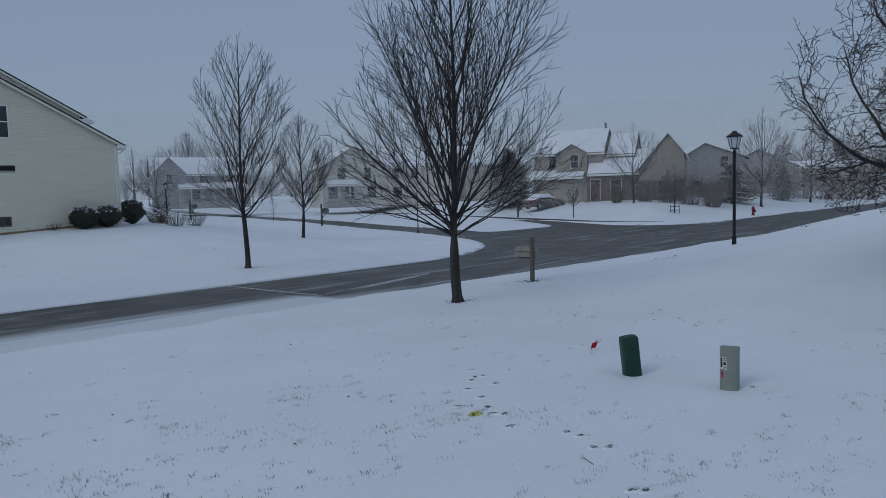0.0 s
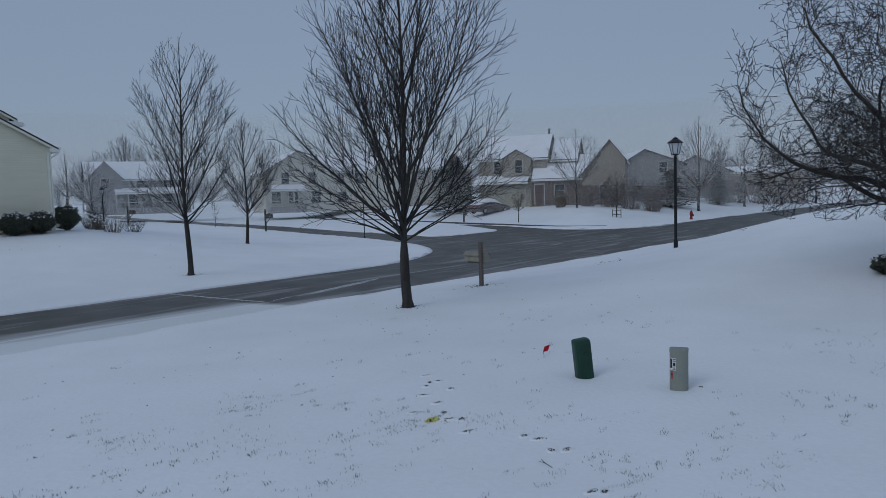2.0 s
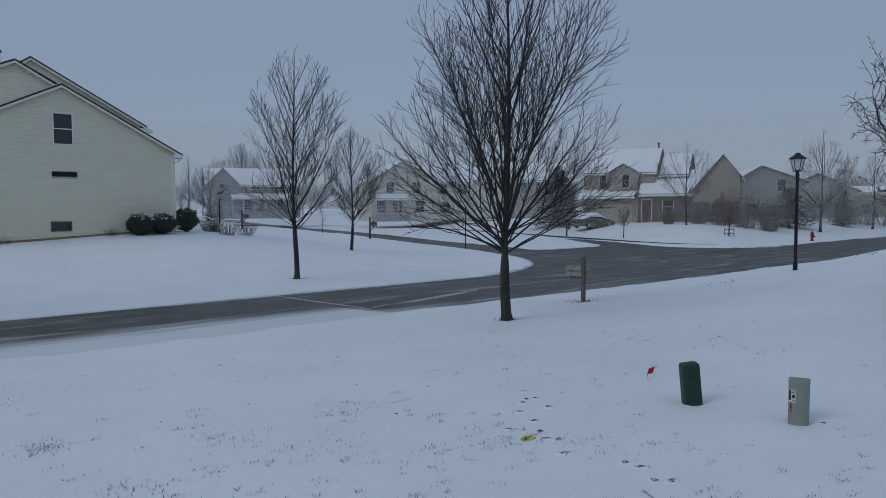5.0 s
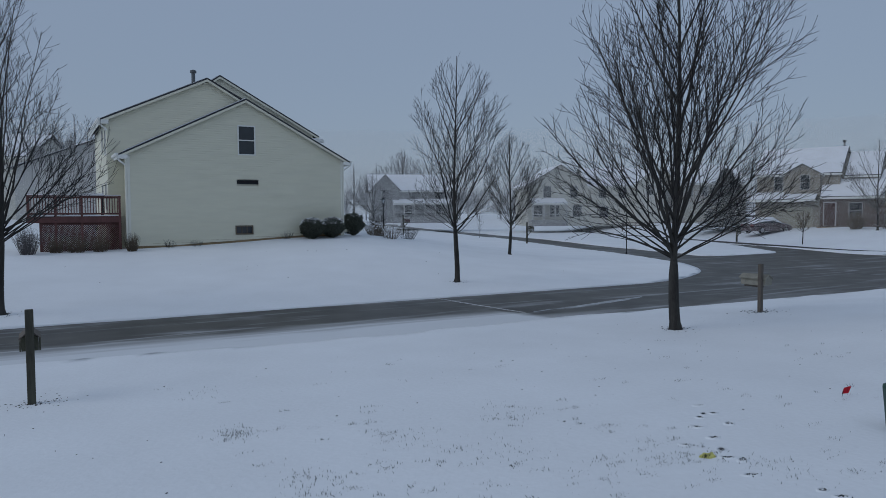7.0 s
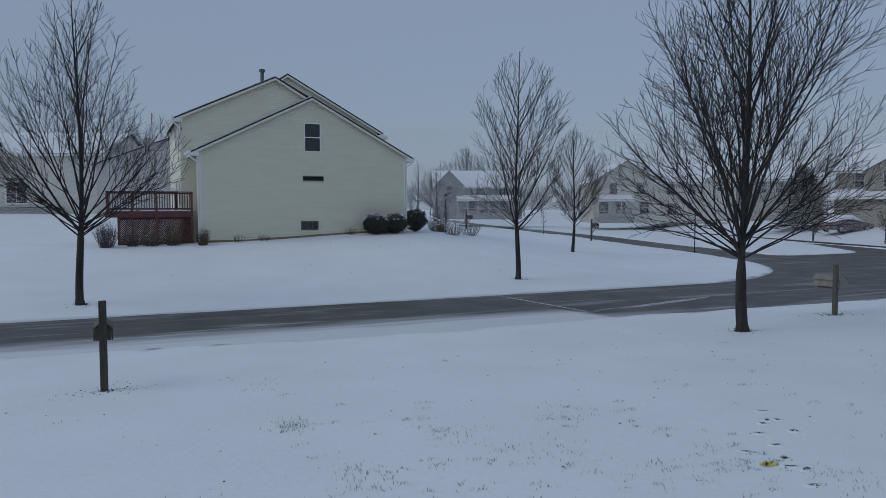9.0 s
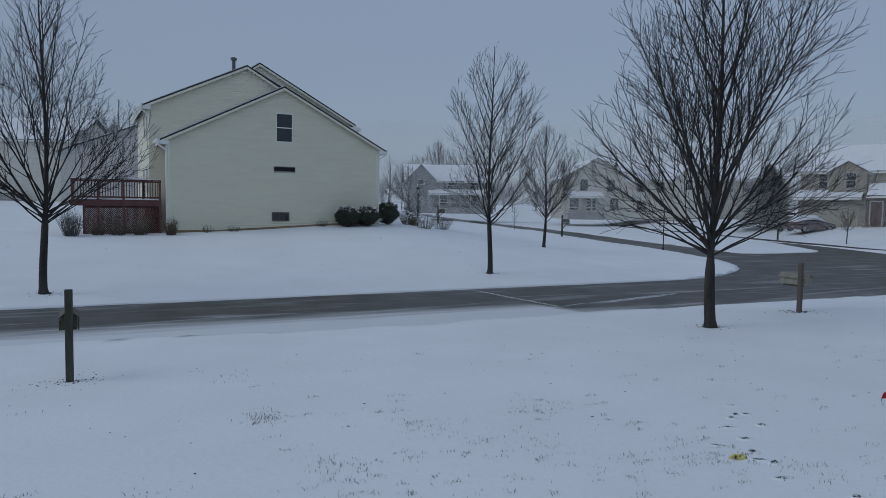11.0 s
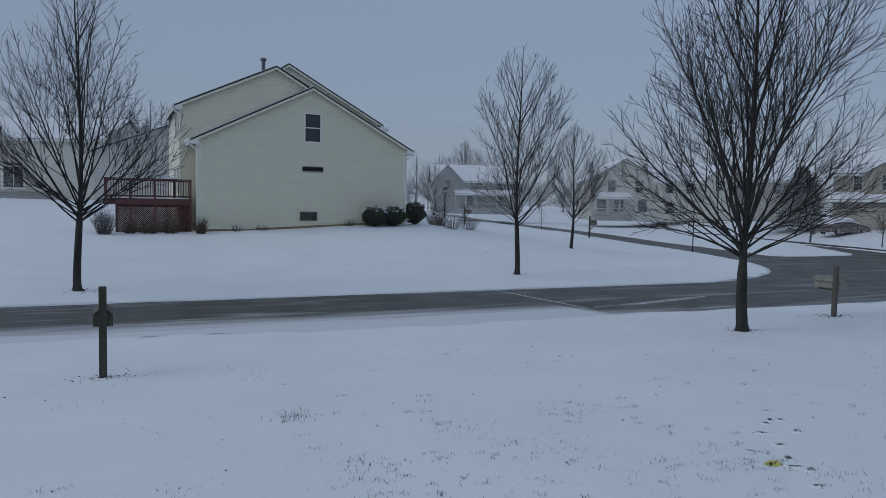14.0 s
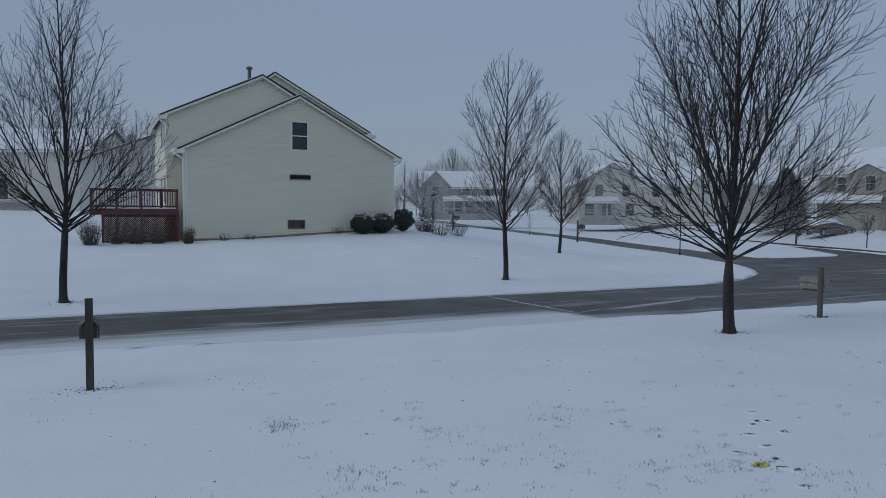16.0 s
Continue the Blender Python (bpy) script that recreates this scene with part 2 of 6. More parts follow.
def box(bm, x0, x1, y0, y1, z0, z1, bevel=0.0, m=None):
    vs = [bm.verts.new((x, y, z)) for x in (x0, x1) for y in (y0, y1) for z in (z0, z1)]
    fs = [bm.faces.new([vs[i] for i in f]) for f in ((0, 1, 3, 2), (4, 6, 7, 5), (0, 4, 5, 1), (2, 3, 7, 6), (0, 2, 6, 4), (1, 5, 7, 3))]
    if bevel:
        es = list({e for f in fs for e in f.edges})
        r = bmesh.ops.bevel(bm, geom=es, offset=bevel, segments=2, affect="EDGES", profile=0.6)
        vs = list({v for f in r["faces"] for v in f.verts} | {v for v in vs if v.is_valid})
    if m is not None:
        for v in vs:
            if v.is_valid:
                v.co = m @ v.co
    return vs


def boxed(*a, bevel=0.0, m=None):
    bm = bmesh.new()
    box(bm, *a, bevel=bevel, m=m)
    return bm


def prism(bm, profile, y0, y1, along_x=False):
    """Extrudes a closed (x, z) profile along y; or a (y, z) profile along x."""
    f = (lambda a, b, z: (b, a, z)) if along_x else (lambda a, b, z: (a, b, z))
    p0 = [bm.verts.new(f(a, y0, z)) for a, z in profile]
    p1 = [bm.verts.new(f(a, y1, z)) for a, z in profile]
    k = len(profile)
    bm.faces.new(p0)
    bm.faces.new(p1[::-1])
    for i in range(k):
        bm.faces.new((p0[i], p1[i], p1[(i + 1) % k], p0[(i + 1) % k]))
    bmesh.ops.recalc_face_normals(bm, faces=bm.faces)


def tube(bm, pts, radii, sides=5, cap=True):
    rings = []
    for i, p in enumerate(pts):
        d = (pts[min(i + 1, len(pts) - 1)] - pts[max(i - 1, 0)]).normalized()
        a = d.cross(Vector((0.3, 0.9, 0.1)) if abs(d.z) > 0.8 else Vector((0, 0, 1))).normalized()
        b = d.cross(a)
        rings.append([bm.verts.new(p + radii[i] * (math.cos(2 * math.pi * k / sides) * a + math.sin(2 * math.pi * k / sides) * b)) for k in range(sides)])
    for r0, r1 in zip(rings, rings[1:]):
        for k in range(sides):
            bm.faces.new((r0[k], r0[(k + 1) % sides], r1[(k + 1) % sides], r1[k]))
    if cap:
        bm.faces.new(rings[0][::-1])
        bm.faces.new(rings[-1])


def lathe(bm, profile, sides=12, m=None):
    """Turns an (r, z) profile round z."""
    rings, made = [], []
    for r, z in profile:
        ring = [bm.verts.new((r * math.cos(2 * math.pi * k / sides), r * math.sin(2 * math.pi * k / sides), z)) for k in range(sides)]
        rings.append(ring)
        made += ring
    for r0, r1 in zip(rings, rings[1:]):
        for k in range(sides):
            bm.faces.new((r0[k], r0[(k + 1) % sides], r1[(k + 1) % sides], r1[k]))
    bm.faces.new(rings[0][::-1])
    bm.faces.new(rings[-1])
    if m is not None:
        for v in made:
            v.co = m @ v.co

# ---- ground and road ----
def spaced(spans):
    out = []
    for a, b, step in spans:
        k = max(1, round((b - a) / step))
        out += [a + (b - a) * i / k for i in range(k)]
    return out + [spans[-1][1]]


def build_ground():
    us = spaced([(-1600, -200, 200), (-200, -60, 10), (-60, -22, 1.5), (-22, 3, 0.45), (3, 12, 0.2), (12, 58, 0.45), (58, 100, 1.2), (100, 220, 8), (220, 1600, 230)])
    ns = spaced([(-1200, -100, 200), (-100, -20, 10), (-20, 2, 1.0), (2, 8, 0.2), (8, 14, 0.3), (14, 34, 0.28), (34, 62, 0.7), (62, 140, 2), (140, 260, 12), (260, 1600, 190)])
    nu, nn = len(us), len(ns)
    co = np.empty((nn, nu, 2))
    co[..., 0], co[..., 1] = np.array(us)[None, :], np.array(ns)[:, None]
    sd = np.array([[snow_depth(u, n) for u in us] for n in ns])
    # slide the points nearest the snow's edge onto it
    for j in range(1, nn - 1):
        for i in range(1, nu - 1):
            step = 0.5 * max(min(us[i + 1] - us[i], us[i] - us[i - 1]), min(ns[j + 1] - ns[j], ns[j] - ns[j - 1]))
            if abs(sd[j, i]) < step * 1.05 and step < 1.2:
                u, n = us[i], ns[j]
                for _ in range(2):
                    s = snow_depth(u, n)
                    gu = (snow_depth(u + 0.05, n) - s) / 0.05
                    gn = (snow_depth(u, n + 0.05) - s) / 0.05
                    g2 = gu * gu + gn * gn
                    if g2 < 0.05:
                        break
                    u, n = u - s * gu / g2, n - s * gn / g2
                if abs(u - us[i]) < step * 1.1 and abs(n - ns[j]) < step * 1.1:
                    co[j, i] = u, n
                    sd[j, i] = 0.0
    on = sd >= -1e-6
    verts, faces, index, rim = [], [], {}, {}

    def vert(j, i):
        if (j, i) not in index:
            u, n = co[j, i]
            depth = ss(0, 0.5, sd[j, i])
            base = road_z(u, n)
            z = base + 0.015 + (ground_z(u, n) - base - 0.015) * (0.35 + 0.65 * depth if n > 21 else 0.1 + 0.9 * ss(0, 2.2, sd[j, i]))
            index[j, i] = len(verts)
            verts.append((u, n, z))
        return index[j, i]

    for j in range(nn - 1):
        for i in range(nu - 1):
            quad = [(j, i), (j, i + 1), (j + 1, i + 1), (j + 1, i)]
            k = [q for q in quad if on[q]]
            if len(k) >= 3:
                faces.append([vert(*q) for q in k])
    count = {}
    for f in faces:
        for a, b in zip(f, f[1:] + f[:1]):
            count[(a, b)] = 1
    for a, b in list(count):
        if (b, a) not in count:
            for v in (a, b):
                if v not in rim:
                    rim[v] = len(verts)
                    x, y, z = verts[v]
                    verts.append((x, y, z - 0.25))
            faces.append([b, a, rim[a], rim[b]])
    me = bpy.data.meshes.new("ground")
    me.from_pydata(verts, [], faces)
    me.materials.append(SNOW)
    for p in me.polygons:
        p.use_smooth = True
    ob = new("ground", me)
    ob.matrix_basis = Matrix.Rotation(radians(TURN), 4, "Z")
    tagged(ob, "snow-covered lawns with wind-smoothed drifts", "ground", kind="structure")
    # the road lies under the snow's edges
    verts, faces, index = [], [], {}
    ru = spaced([(-200, -30, 5), (-30, 100, 1.0), (100, 260, 8)])
    rn = spaced([(13, 60, 0.8), (60, 150, 3)])
    for j in range(len(rn) - 1):
        for i in range(len(ru) - 1):
            um, nm = (ru[i] + ru[i + 1]) / 2, (rn[j] + rn[j + 1]) / 2
            if snow_depth(um, nm) > max(1.2, ru[i + 1] - ru[i]):
                continue
            f = []
            for a, b in ((i, j), (i + 1, j), (i + 1, j + 1), (i, j + 1)):
                if (a, b) not in index:
                    index[a, b] = len(verts)
                    verts.append((ru[a], rn[b], road_z(ru[a], rn[b])))
                f.append(index[a, b])
            faces.append(f)
    me = bpy.data.meshes.new("road")
    me.from_pydata(verts, [], faces)
    me.materials.append(ROAD)
    for p in me.polygons:
        p.use_smooth = True
    ob = new("road", me)
    ob.matrix_basis = Matrix.Rotation(radians(TURN), 4, "Z")
    tagged(ob, "wet dark asphalt street with streaks of blown snow", "road", kind="structure")


build_ground()


# ---- houses ----
def roof(house, x0, x1, y0, y1, ze, zr, over=0.35, over_end=None, thick=0.055, snow=0.05, along_x=False, xr=None, snow_in=0.05, cover=None, ze2=None):
    """Two slopes with a ridge; profile axis x (ridge along y), or y when along_x. A dark deck with snow lying on it."""
    a0, a1, b0, b1 = (y0, y1, x0, x1) if along_x else (x0, x1, y0, y1)
    am = (a0 + a1) / 2 if xr is None else xr
    zq = ze if ze2 is None else ze2
    k0, k1 = (zr - ze) / (am - a0), (zr - zq) / (a1 - am)
    e0, e1 = (a0 - over, ze - over * k0), (a1 + over, zq - over * k1)
    t = thick
    oe = over if over_end is None else over_end
    bm = bmesh.new()
    prism(bm, [e0, (am, zr), e1, (e1[0], e1[1] + t), (am, zr + t), (e0[0], e0[1] + t)], b0 - oe, b1 + oe, along_x)
    deck = part("roof", bm, SHINGLE, house)
    bm = bmesh.new()
    s, i = snow, snow_in
    lift = t + 0.004
    prism(bm, [(e0[0] + i, e0[1] + i * k0 + lift), (am, zr + lift), (e1[0] - i, e1[1] + i * k1 + lift), (e1[0] - i, e1[1] + i * k1 + lift + s), (am, zr + lift + s), (e0[0] + i, e0[1] + i * k0 + lift + s)], b0 - oe + i, b1 + oe - i, along_x)
    part("roof_snow", bm, cover or SNOW_ROOF, deck, "thin snow lying on the roof")
    for (ea, ez), sg in ((e0, -1), (e1, 1)):
        f0, f1 = (ea - 0.02, ea + 0.01) if sg < 0 else (ea - 0.01, ea + 0.02)
        bm = boxed(b0 - oe, b1 + oe, f0, f1, ez - 0.14, ez + 0.02) if along_x else boxed(f0, f1, b0 - oe, b1 + oe, ez - 0.14, ez + 0.02)
        part("fascia", bm, TRIM, deck, "white fascia board")
    return deck


def gable_wall(house, x0, x1, y0, y1, z0, ze, zr, material, along_x=False, xr=None, name="wall", ze2=None):
    a0, a1, b0, b1 = (y0, y1, x0, x1) if along_x else (x0, x1, y0, y1)
    am = (a0 + a1) / 2 if xr is None else xr
    bm = bmesh.new()
    prism(bm, [(a0, z0), (a1, z0), (a1, ze if ze2 is None else ze2), (am, zr), (a0, ze)], b0, b1, along_x)
    return part(name, bm, material, house)


def lap_wall(house, span, z0, z1, y, face, holes, material, lap=0.115, out=0.03):
    """Horizontal lap siding on the plane y (facing -y when face < 0), span(z) giving its left and right ends, cut round the holes."""
    bm = bmesh.new()
    z = z0
    while z < z1 - 0.01:
        zt = min(z + lap, z1)
        (l0, r0), (l1, r1) = span(z), span(zt)
        cuts = sorted((h[0], h[1]) for h in holes if h[2] < zt - 0.02 and h[3] > z + 0.02)
        runs = []
        edges = [(l0, l1)] + [(c, c) for pair in cuts for c in pair] + [(r0, r1)]
        for (a, a2), (b, b2) in zip(edges[0::2], edges[1::2]):
            if b - a > 0.02:
                runs.append((a, a2, b, max(b2, a2 + 0.005)))
        for a, a2, b, b2 in runs:
            p = [bm.verts.new(q) for q in ((a, y + face * out, z), (b, y + face * out, z), (b2, y + face * 0.002, zt), (a2, y + face * 0.002, zt), (a, y, z), (b, y, z))]
            bm.faces.new((p[0], p[1], p[2], p[3]))
            bm.faces.new((p[4], p[5], p[1], p[0]))
        z = zt
    bmesh.ops.recalc_face_normals(bm, faces=bm.faces)
    return part("siding", bm, material, house, "cream horizontal lap siding")


def window(parent, x, z, w, h, y, face=-1, sash=True, along_x=False, frame_mat=None, cols=1, slim=0.06):
    """A window on the plane y (or x when along_x): frame, sill and dark panes."""
    def bx(bm, a0, a1, d0, d1, z0, z1):
        d0, d1 = sorted((y + face * d0, y + face * d1))
        if along_x:
            box(bm, d0, d1, a0, a1, z0, z1)
        else:
            box(bm, a0, a1, d0, d1, z0, z1)
    bm = bmesh.new()
    f = slim
    x0, x1, z0, z1 = x - w / 2, x + w / 2, z, z + h
    bx(bm, x0 - f, x0, -0.01, 0.045, z0 - f, z1 + f)
    bx(bm, x1, x1 + f, -0.01, 0.045, z0 - f, z1 + f)
    bx(bm, x0, x1, -0.01, 0.045, z1, z1 + f)
    bx(bm, x0, x1, -0.01, 0.055, z0 - f, z0)
    if sash:
        bx(bm, x0, x1, -0.01, 0.03, z0 + h / 2 - 0.025, z0 + h / 2 + 0.025)
    for c in range(1, cols):
        xc = x0 + w * c / cols
        bx(bm, xc - 0.02, xc + 0.02, -0.01, 0.028, z0, z1)
    win = part("window", bm, frame_mat or TRIM, parent)
    for k in range(2 if sash else 1):
        bm = bmesh.new()
        hh = h / 2 if sash else h
        bx(bm, x0, x1, 0.002, 0.008, z0 + k * hh, z0 + (k + 1) * hh - 0.002)
        part("pane", bm, DARK_GLASS, win)
    return win


def rakes(house, x0, x1, y, ze, zr, xm, over, drop=0.12):
    """Pale boards under the sloping edges of a gable roof."""
    for xa, xb in ((x0, xm), (x1, xm)):
        k = (zr - ze) / (xb - xa)
        xe = xa - over if xa < xb else xa + over
        zl = zr + (xe - xm) * k
        bm = bmesh.new()
        prism(bm, [(xe, zl - 0.004), (xm, zr - 0.004), (xm, zr - drop), (xe, zl - drop)], y + 0.004, y + 0.035)
        part("rake_board", bm, SIDING, house, "cream rake board")


def corner_house():
    """Cream-sided house on the corner lot, gable end towards the street. Local x = u, y = n."""
    h = thing("corner_house", street(0, 0, 0), "cream lap-sided two-storey house with snowy gabled roofs", "house", TURN)
    y = 37.73
    x0, x1, ze, zr, xm = 3.95, 14.85, 6.1, 8.92, 9.6
    zb = 1.0
    # front wing: core, siding, foundation
    gable_wall(h, x0, x1, y + 0.05, y + 4.0, zb, ze - 0.05, zr - 0.1, SIDING, xr=xm)
    gz = lambda x: 1.52 + (x - x0) / (x1 - x0) * 0.62

    def span(z):
        if z <= ze:
            return (x0, x1 if z >= gz(x1) - 0.01 else x0 + (x1 - x0) * max(0.02, (z - gz(x0) + 0.12) / 0.62))
        f = (z - ze) / (zr - ze)
        return (x0 + (xm - x0) * f, x1 - (x1 - xm) * f)

    holes = [(9.22, 10.06, 6.13, 7.6), (9.1, 10.22, 4.58, 4.82), (8.99, 9.92, 2.0, 2.45)]
    lap_wall(h, span, gz(x0), zr - 0.05, y, -1, holes, SIDING)
    bm = bmesh.new()
    prism(bm, [(x0 + 0.02, zb), (x1 - 0.02, zb), (x1 - 0.02, gz(x1) + 0.05), (x0 + 0.02, gz(x0) + 0.05)], y - 0.004, y + 0.05)
    part("foundation", bm, FOUNDATION, h, "tan brick-coloured foundation strip")
    for xa in (x0, x1):
        part("corner_board", boxed(xa - 0.06, xa + 0.06, y - 0.035, y + 0.08, zb + 0.3, ze - 0.02), CREAM_TRIM, h)
    part("downspout", boxed(x0 - 0.16, x0 - 0.07, y - 0.05, y + 0.04, zb, ze - 0.1, bevel=0.02), CREAM_TRIM, h, "cream metal downspout")
    part("downspout", boxed(x1 + 0.07, x1 + 0.15, y - 0.04, y + 0.04, zb, ze - 0.1, bevel=0.02), CREAM_TRIM, h, "cream metal downspout")
    roof(h, x0, x1, y, y + 5.0, ze, zr, over=0.45, over_end=0.25, xr=xm, snow_in=0.3, thick=0.085)
    rakes(h, x0, x1, y - 0.25, ze, zr, xm, 0.45)
    window(h, 9.64, 6.16, 0.80, 1.42, y, -1)
    bm = bmesh.new()
    box(bm, 9.1, 10.22, y - 0.03, y + 0.02, 4.6, 4.64)
    box(bm, 9.1, 10.22, y - 0.03, y + 0.02, 4.78, 4.82)
    box(bm, 9.1, 9.14, y - 0.03, y + 0.02, 4.64, 4.78)
    box(bm, 10.18, 10.22, y - 0.03, y + 0.02, 4.64, 4.78)
    v = part("wall_vent", bm, DARK, h, "dark rectangular wall vent")
    for k in range(5):
        part("slat", boxed(9.14, 10.18, y - 0.012, y + 0.01, 4.645 + k * 0.027, 4.66 + k * 0.027), DARK, v)
    part("vent_back", boxed(9.1, 10.22, y + 0.015, y + 0.045, 4.6, 4.8), DARK, v)
    window(h, 9.45, 2.06, 0.8, 0.34, y - 0.006, -1, sash=False, cols=3, frame_mat=DRY)
    # taller wing behind, then the main ridge
    y2 = 39.8
    gable_wall(h, 3.2, 12.2, y2, y2 + 8.0, zb, 7.88, 10.18, SIDING, xr=8.1, ze2=8.0)
    lap_wall(h, lambda z: (3.2, 12.2) if z < 7.88 else (3.2 + 4.9 * (z - 7.88) / 2.30, 12.2 - 4.1 * max(0.0, z - 8.0) / 2.18), 3.0, 10.1, y2 - 0.02, -1, [], SIDING)
    roof(h, 3.2, 12.2, y2, y2 + 8.0, 7.88, 10.18, over=0.3, xr=8.1, ze2=8.0, snow_in=0.3, thick=0.085)
    rakes(h, 3.2, 12.2, y2 - 0.3, 7.88, 10.18, 8.1, 0.3)
    y3 = 43.6
    rakes(h, 5.2, 15.3, y3 - 0.3, 8.0, 11.1, 9.6, 0.3)
    # gutters along the eaves, their boxed ends, and the elbow of a downspout
    for xa, ya, yb, za, sg in ((x0 - 0.45, y - 0.25, y + 3.5, ze - 0.24, -1), (x1 + 0.45, y - 0.25, y + 3.5, ze - 0.24, 1), (2.9, y2 - 0.3, y2 + 8, 7.72, -1)):
        bm = bmesh.new()
        prism(bm, [(xa, za), (xa + sg * 0.09, za), (xa + sg * 0.13, za + 0.07), (xa + sg * 0.13, za + 0.13), (xa, za + 0.13)], ya, yb)
        part("gutter", bm, TRIM, h, "white metal gutter")
        part("eave_box", boxed(min(xa, xa - sg * 0.40), max(xa, xa - sg * 0.40), ya, ya + 0.34, za - 0.13, za + 0.06, bevel=0.015), TRIM, h, "white boxed eave end")
        bm = bmesh.new()
        tube(bm, [Vector((xa + sg * 0.06, ya + 0.12, za)), Vector((xa + sg * 0.06, ya + 0.14, za - 0.14)), Vector((xa - sg * 0.32, ya + 0.24, za - 0.42))], [0.045] * 3, 6)
        part("downspout_elbow", bm, TRIM, h)
    gable_wall(h, 5.2, 15.3, y3, y3 + 8, zb, 8.0, 11.1, SIDING, xr=9.6)
    roof(h, 5.2, 15.3, y3, y3 + 8, 8.0, 11.1, over=0.3, xr=9.6, snow_in=0.3, thick=0.085)
    part("eave_return", boxed(14.35, 15.55, 42.2, 43.25, 7.42, 7.6, bevel=0.04), TRIM, h, "white boxed eave")
    part("eave_snow", boxed(14.4, 15.5, 42.25, 43.2, 7.605, 7.66, bevel=0.02), SNOW_ROOF, h)
    for k, (yy, zz) in enumerate(((40.5, 6.15), (42.2, 6.3))):
        window(h, yy, zz, 0.62, 1.2, 3.2, -1, along_x=True)
    for yy in (38.5, 40.6, 42.6):
        window(h, yy, 3.35, 0.7, 1.25, 3.2 if yy > 39.8 else x0, -1, along_x=True)
    bm = bmesh.new()
    lathe(bm, [(0.10, 9.2), (0.10, 10.75), (0.17, 10.76), (0.17, 10.88), (0.05, 10.93)], 12, Matrix.Translation((7.7, 41.2, 0)))
    part("flue_pipe", bm, FLUE, h, "grey metal flue pipe with cap")
    return h


corner_house()


# ---- bare trees ----
def bezier(a, b, c, k):
    return [(1 - t) ** 2 * a + 2 * (1 - t) * t * b + t * t * c for t in [i / k for i in range(k + 1)]]


def bare_tree(place, height, fork, width, trunk_r, seed, label, limbs=30, spacing=0.27, group="", fine=TWIG, bark=BARK, twig_r=0.0066, name="tree", shift=0.0, widest=0.38, stiff=1.0, skirt=0.55, peak=1.6):
    """A leafless tree: tapered trunk with flared foot, steep limbs that fan out to an egg-shaped outline, branches and straight twigs."""
    rnd = random.Random(seed)
    t = thing(name, place, label, "tree", group=group)
    trunk, crown = bmesh.new(), bmesh.new()
    size, half, tall = height / 10.0, width / 2, height - fork
    gap = spacing * size
    pts, rad, K = [], [], 22
    for i in range(K + 1):
        z = height * 0.97 * (i / K) ** 1.5
        w = 0.006 * height
        pts.append(Vector((w * math.sin(i * 0.33 + seed), w * math.cos(i * 0.25 + seed), z - 0.1)))
        foot = max(0.0, 1 - z / (fork * 0.16))
        r = trunk_r * (1 - 0.2 * min(1, z / fork)) if z < fork else trunk_r * 0.55 * (1 - (z - fork) / tall) ** 1.0 + twig_r
        rad.append(max(twig_r, r * (1 + 0.6 * foot ** 2)))
    for i in range(K + 1):
        pts[i] -= Vector((pts[0].x, pts[0].y, 0)) * (1 - i / K)
    tube(trunk, pts, rad, 10)

    def axis(z):
        f = min(0.999, max(0, (z + 0.1) / (height * 0.97))) ** (1 / 1.5) * K
        i = int(f)
        return pts[i].lerp(pts[i + 1], f - i), rad[i]

    aside = (street(0, 1, 0) - street(1, 0, 0)).normalized()

    def reach(ang, zf):
        """Half width of the crown's outline at a fraction of its height."""
        zf = min(1.0, max(0.0, zf))
        lobe = 1 + 0.07 * math.sin(2 * ang + seed) + 0.07 * math.sin(5 * ang + zf * 9 + seed)
        if zf < widest:
            return half * lobe * (skirt + (1 - skirt) * math.sin(math.pi / 2 * zf / widest))
        return half * lobe * max(0.03, math.cos(math.pi / 2 * ((zf - widest) / (1 - widest)) ** peak))

    def inside(p):
        zf = (p.z - fork) / tall
        c = axis(p.z)[0] + aside * shift * min(1, 3 * max(0, zf))
        return zf < 1.02 and math.hypot(p.x - c.x, p.y - c.y) < reach(math.atan2(p.y - c.y, p.x - c.x), zf) * 1.08

    def crowded(p, share):
        """Inner wood is shaded out: fewer shoots near the axis."""
        c = axis(p.z)[0]
        near = math.hypot(p.x - c.x, p.y - c.y) / max(0.05, reach(0.0, (p.z - fork) / tall))
        return near < 0.45 and rnd.random() < share

    def shoot(p, d, L, r, lift, k=3):
        """A slightly bent shoot that turns up towards its tip."""
        line, q = [p], p
        for i in range(k):
            d = (d + Vector((0, 0, lift)) + Vector((rnd.gauss(0, 1), rnd.gauss(0, 1), rnd.gauss(0, 1))) * 0.035 * stiff).normalized()
            q = q + d * L / k
            line.append(q)
        rr = [max(twig_r * 0.7, r * (1 - 0.8 * i / k)) for i in range(k + 1)]
        tube(crown, line, rr, 3 if r < 0.011 else 4, cap=False)
        return line

    def along(line, f):
        x = f * (len(line) - 1)
        i = min(len(line) - 2, int(x))
        return line[i].lerp(line[i + 1], x - i), (line[i + 1] - line[i]).normalized()

    def side_of(d, turn, spread):
        out = Matrix.Rotation(turn, 3, d) @ d.orthogonal().normalized()
        return (d * math.cos(spread) + out * math.sin(spread)).normalized()

    def twigs_on(line, L, f0):
        k = max(2, int(L * (1 - f0) / (gap * 0.70)))
        turn = rnd.uniform(0, 6.28)
        for j in range(k):
            f = f0 + (0.97 - f0) * (j + rnd.random()) / k
            p, d = along(line, f)
            turn += 2.4 + rnd.gauss(0, 0.4)
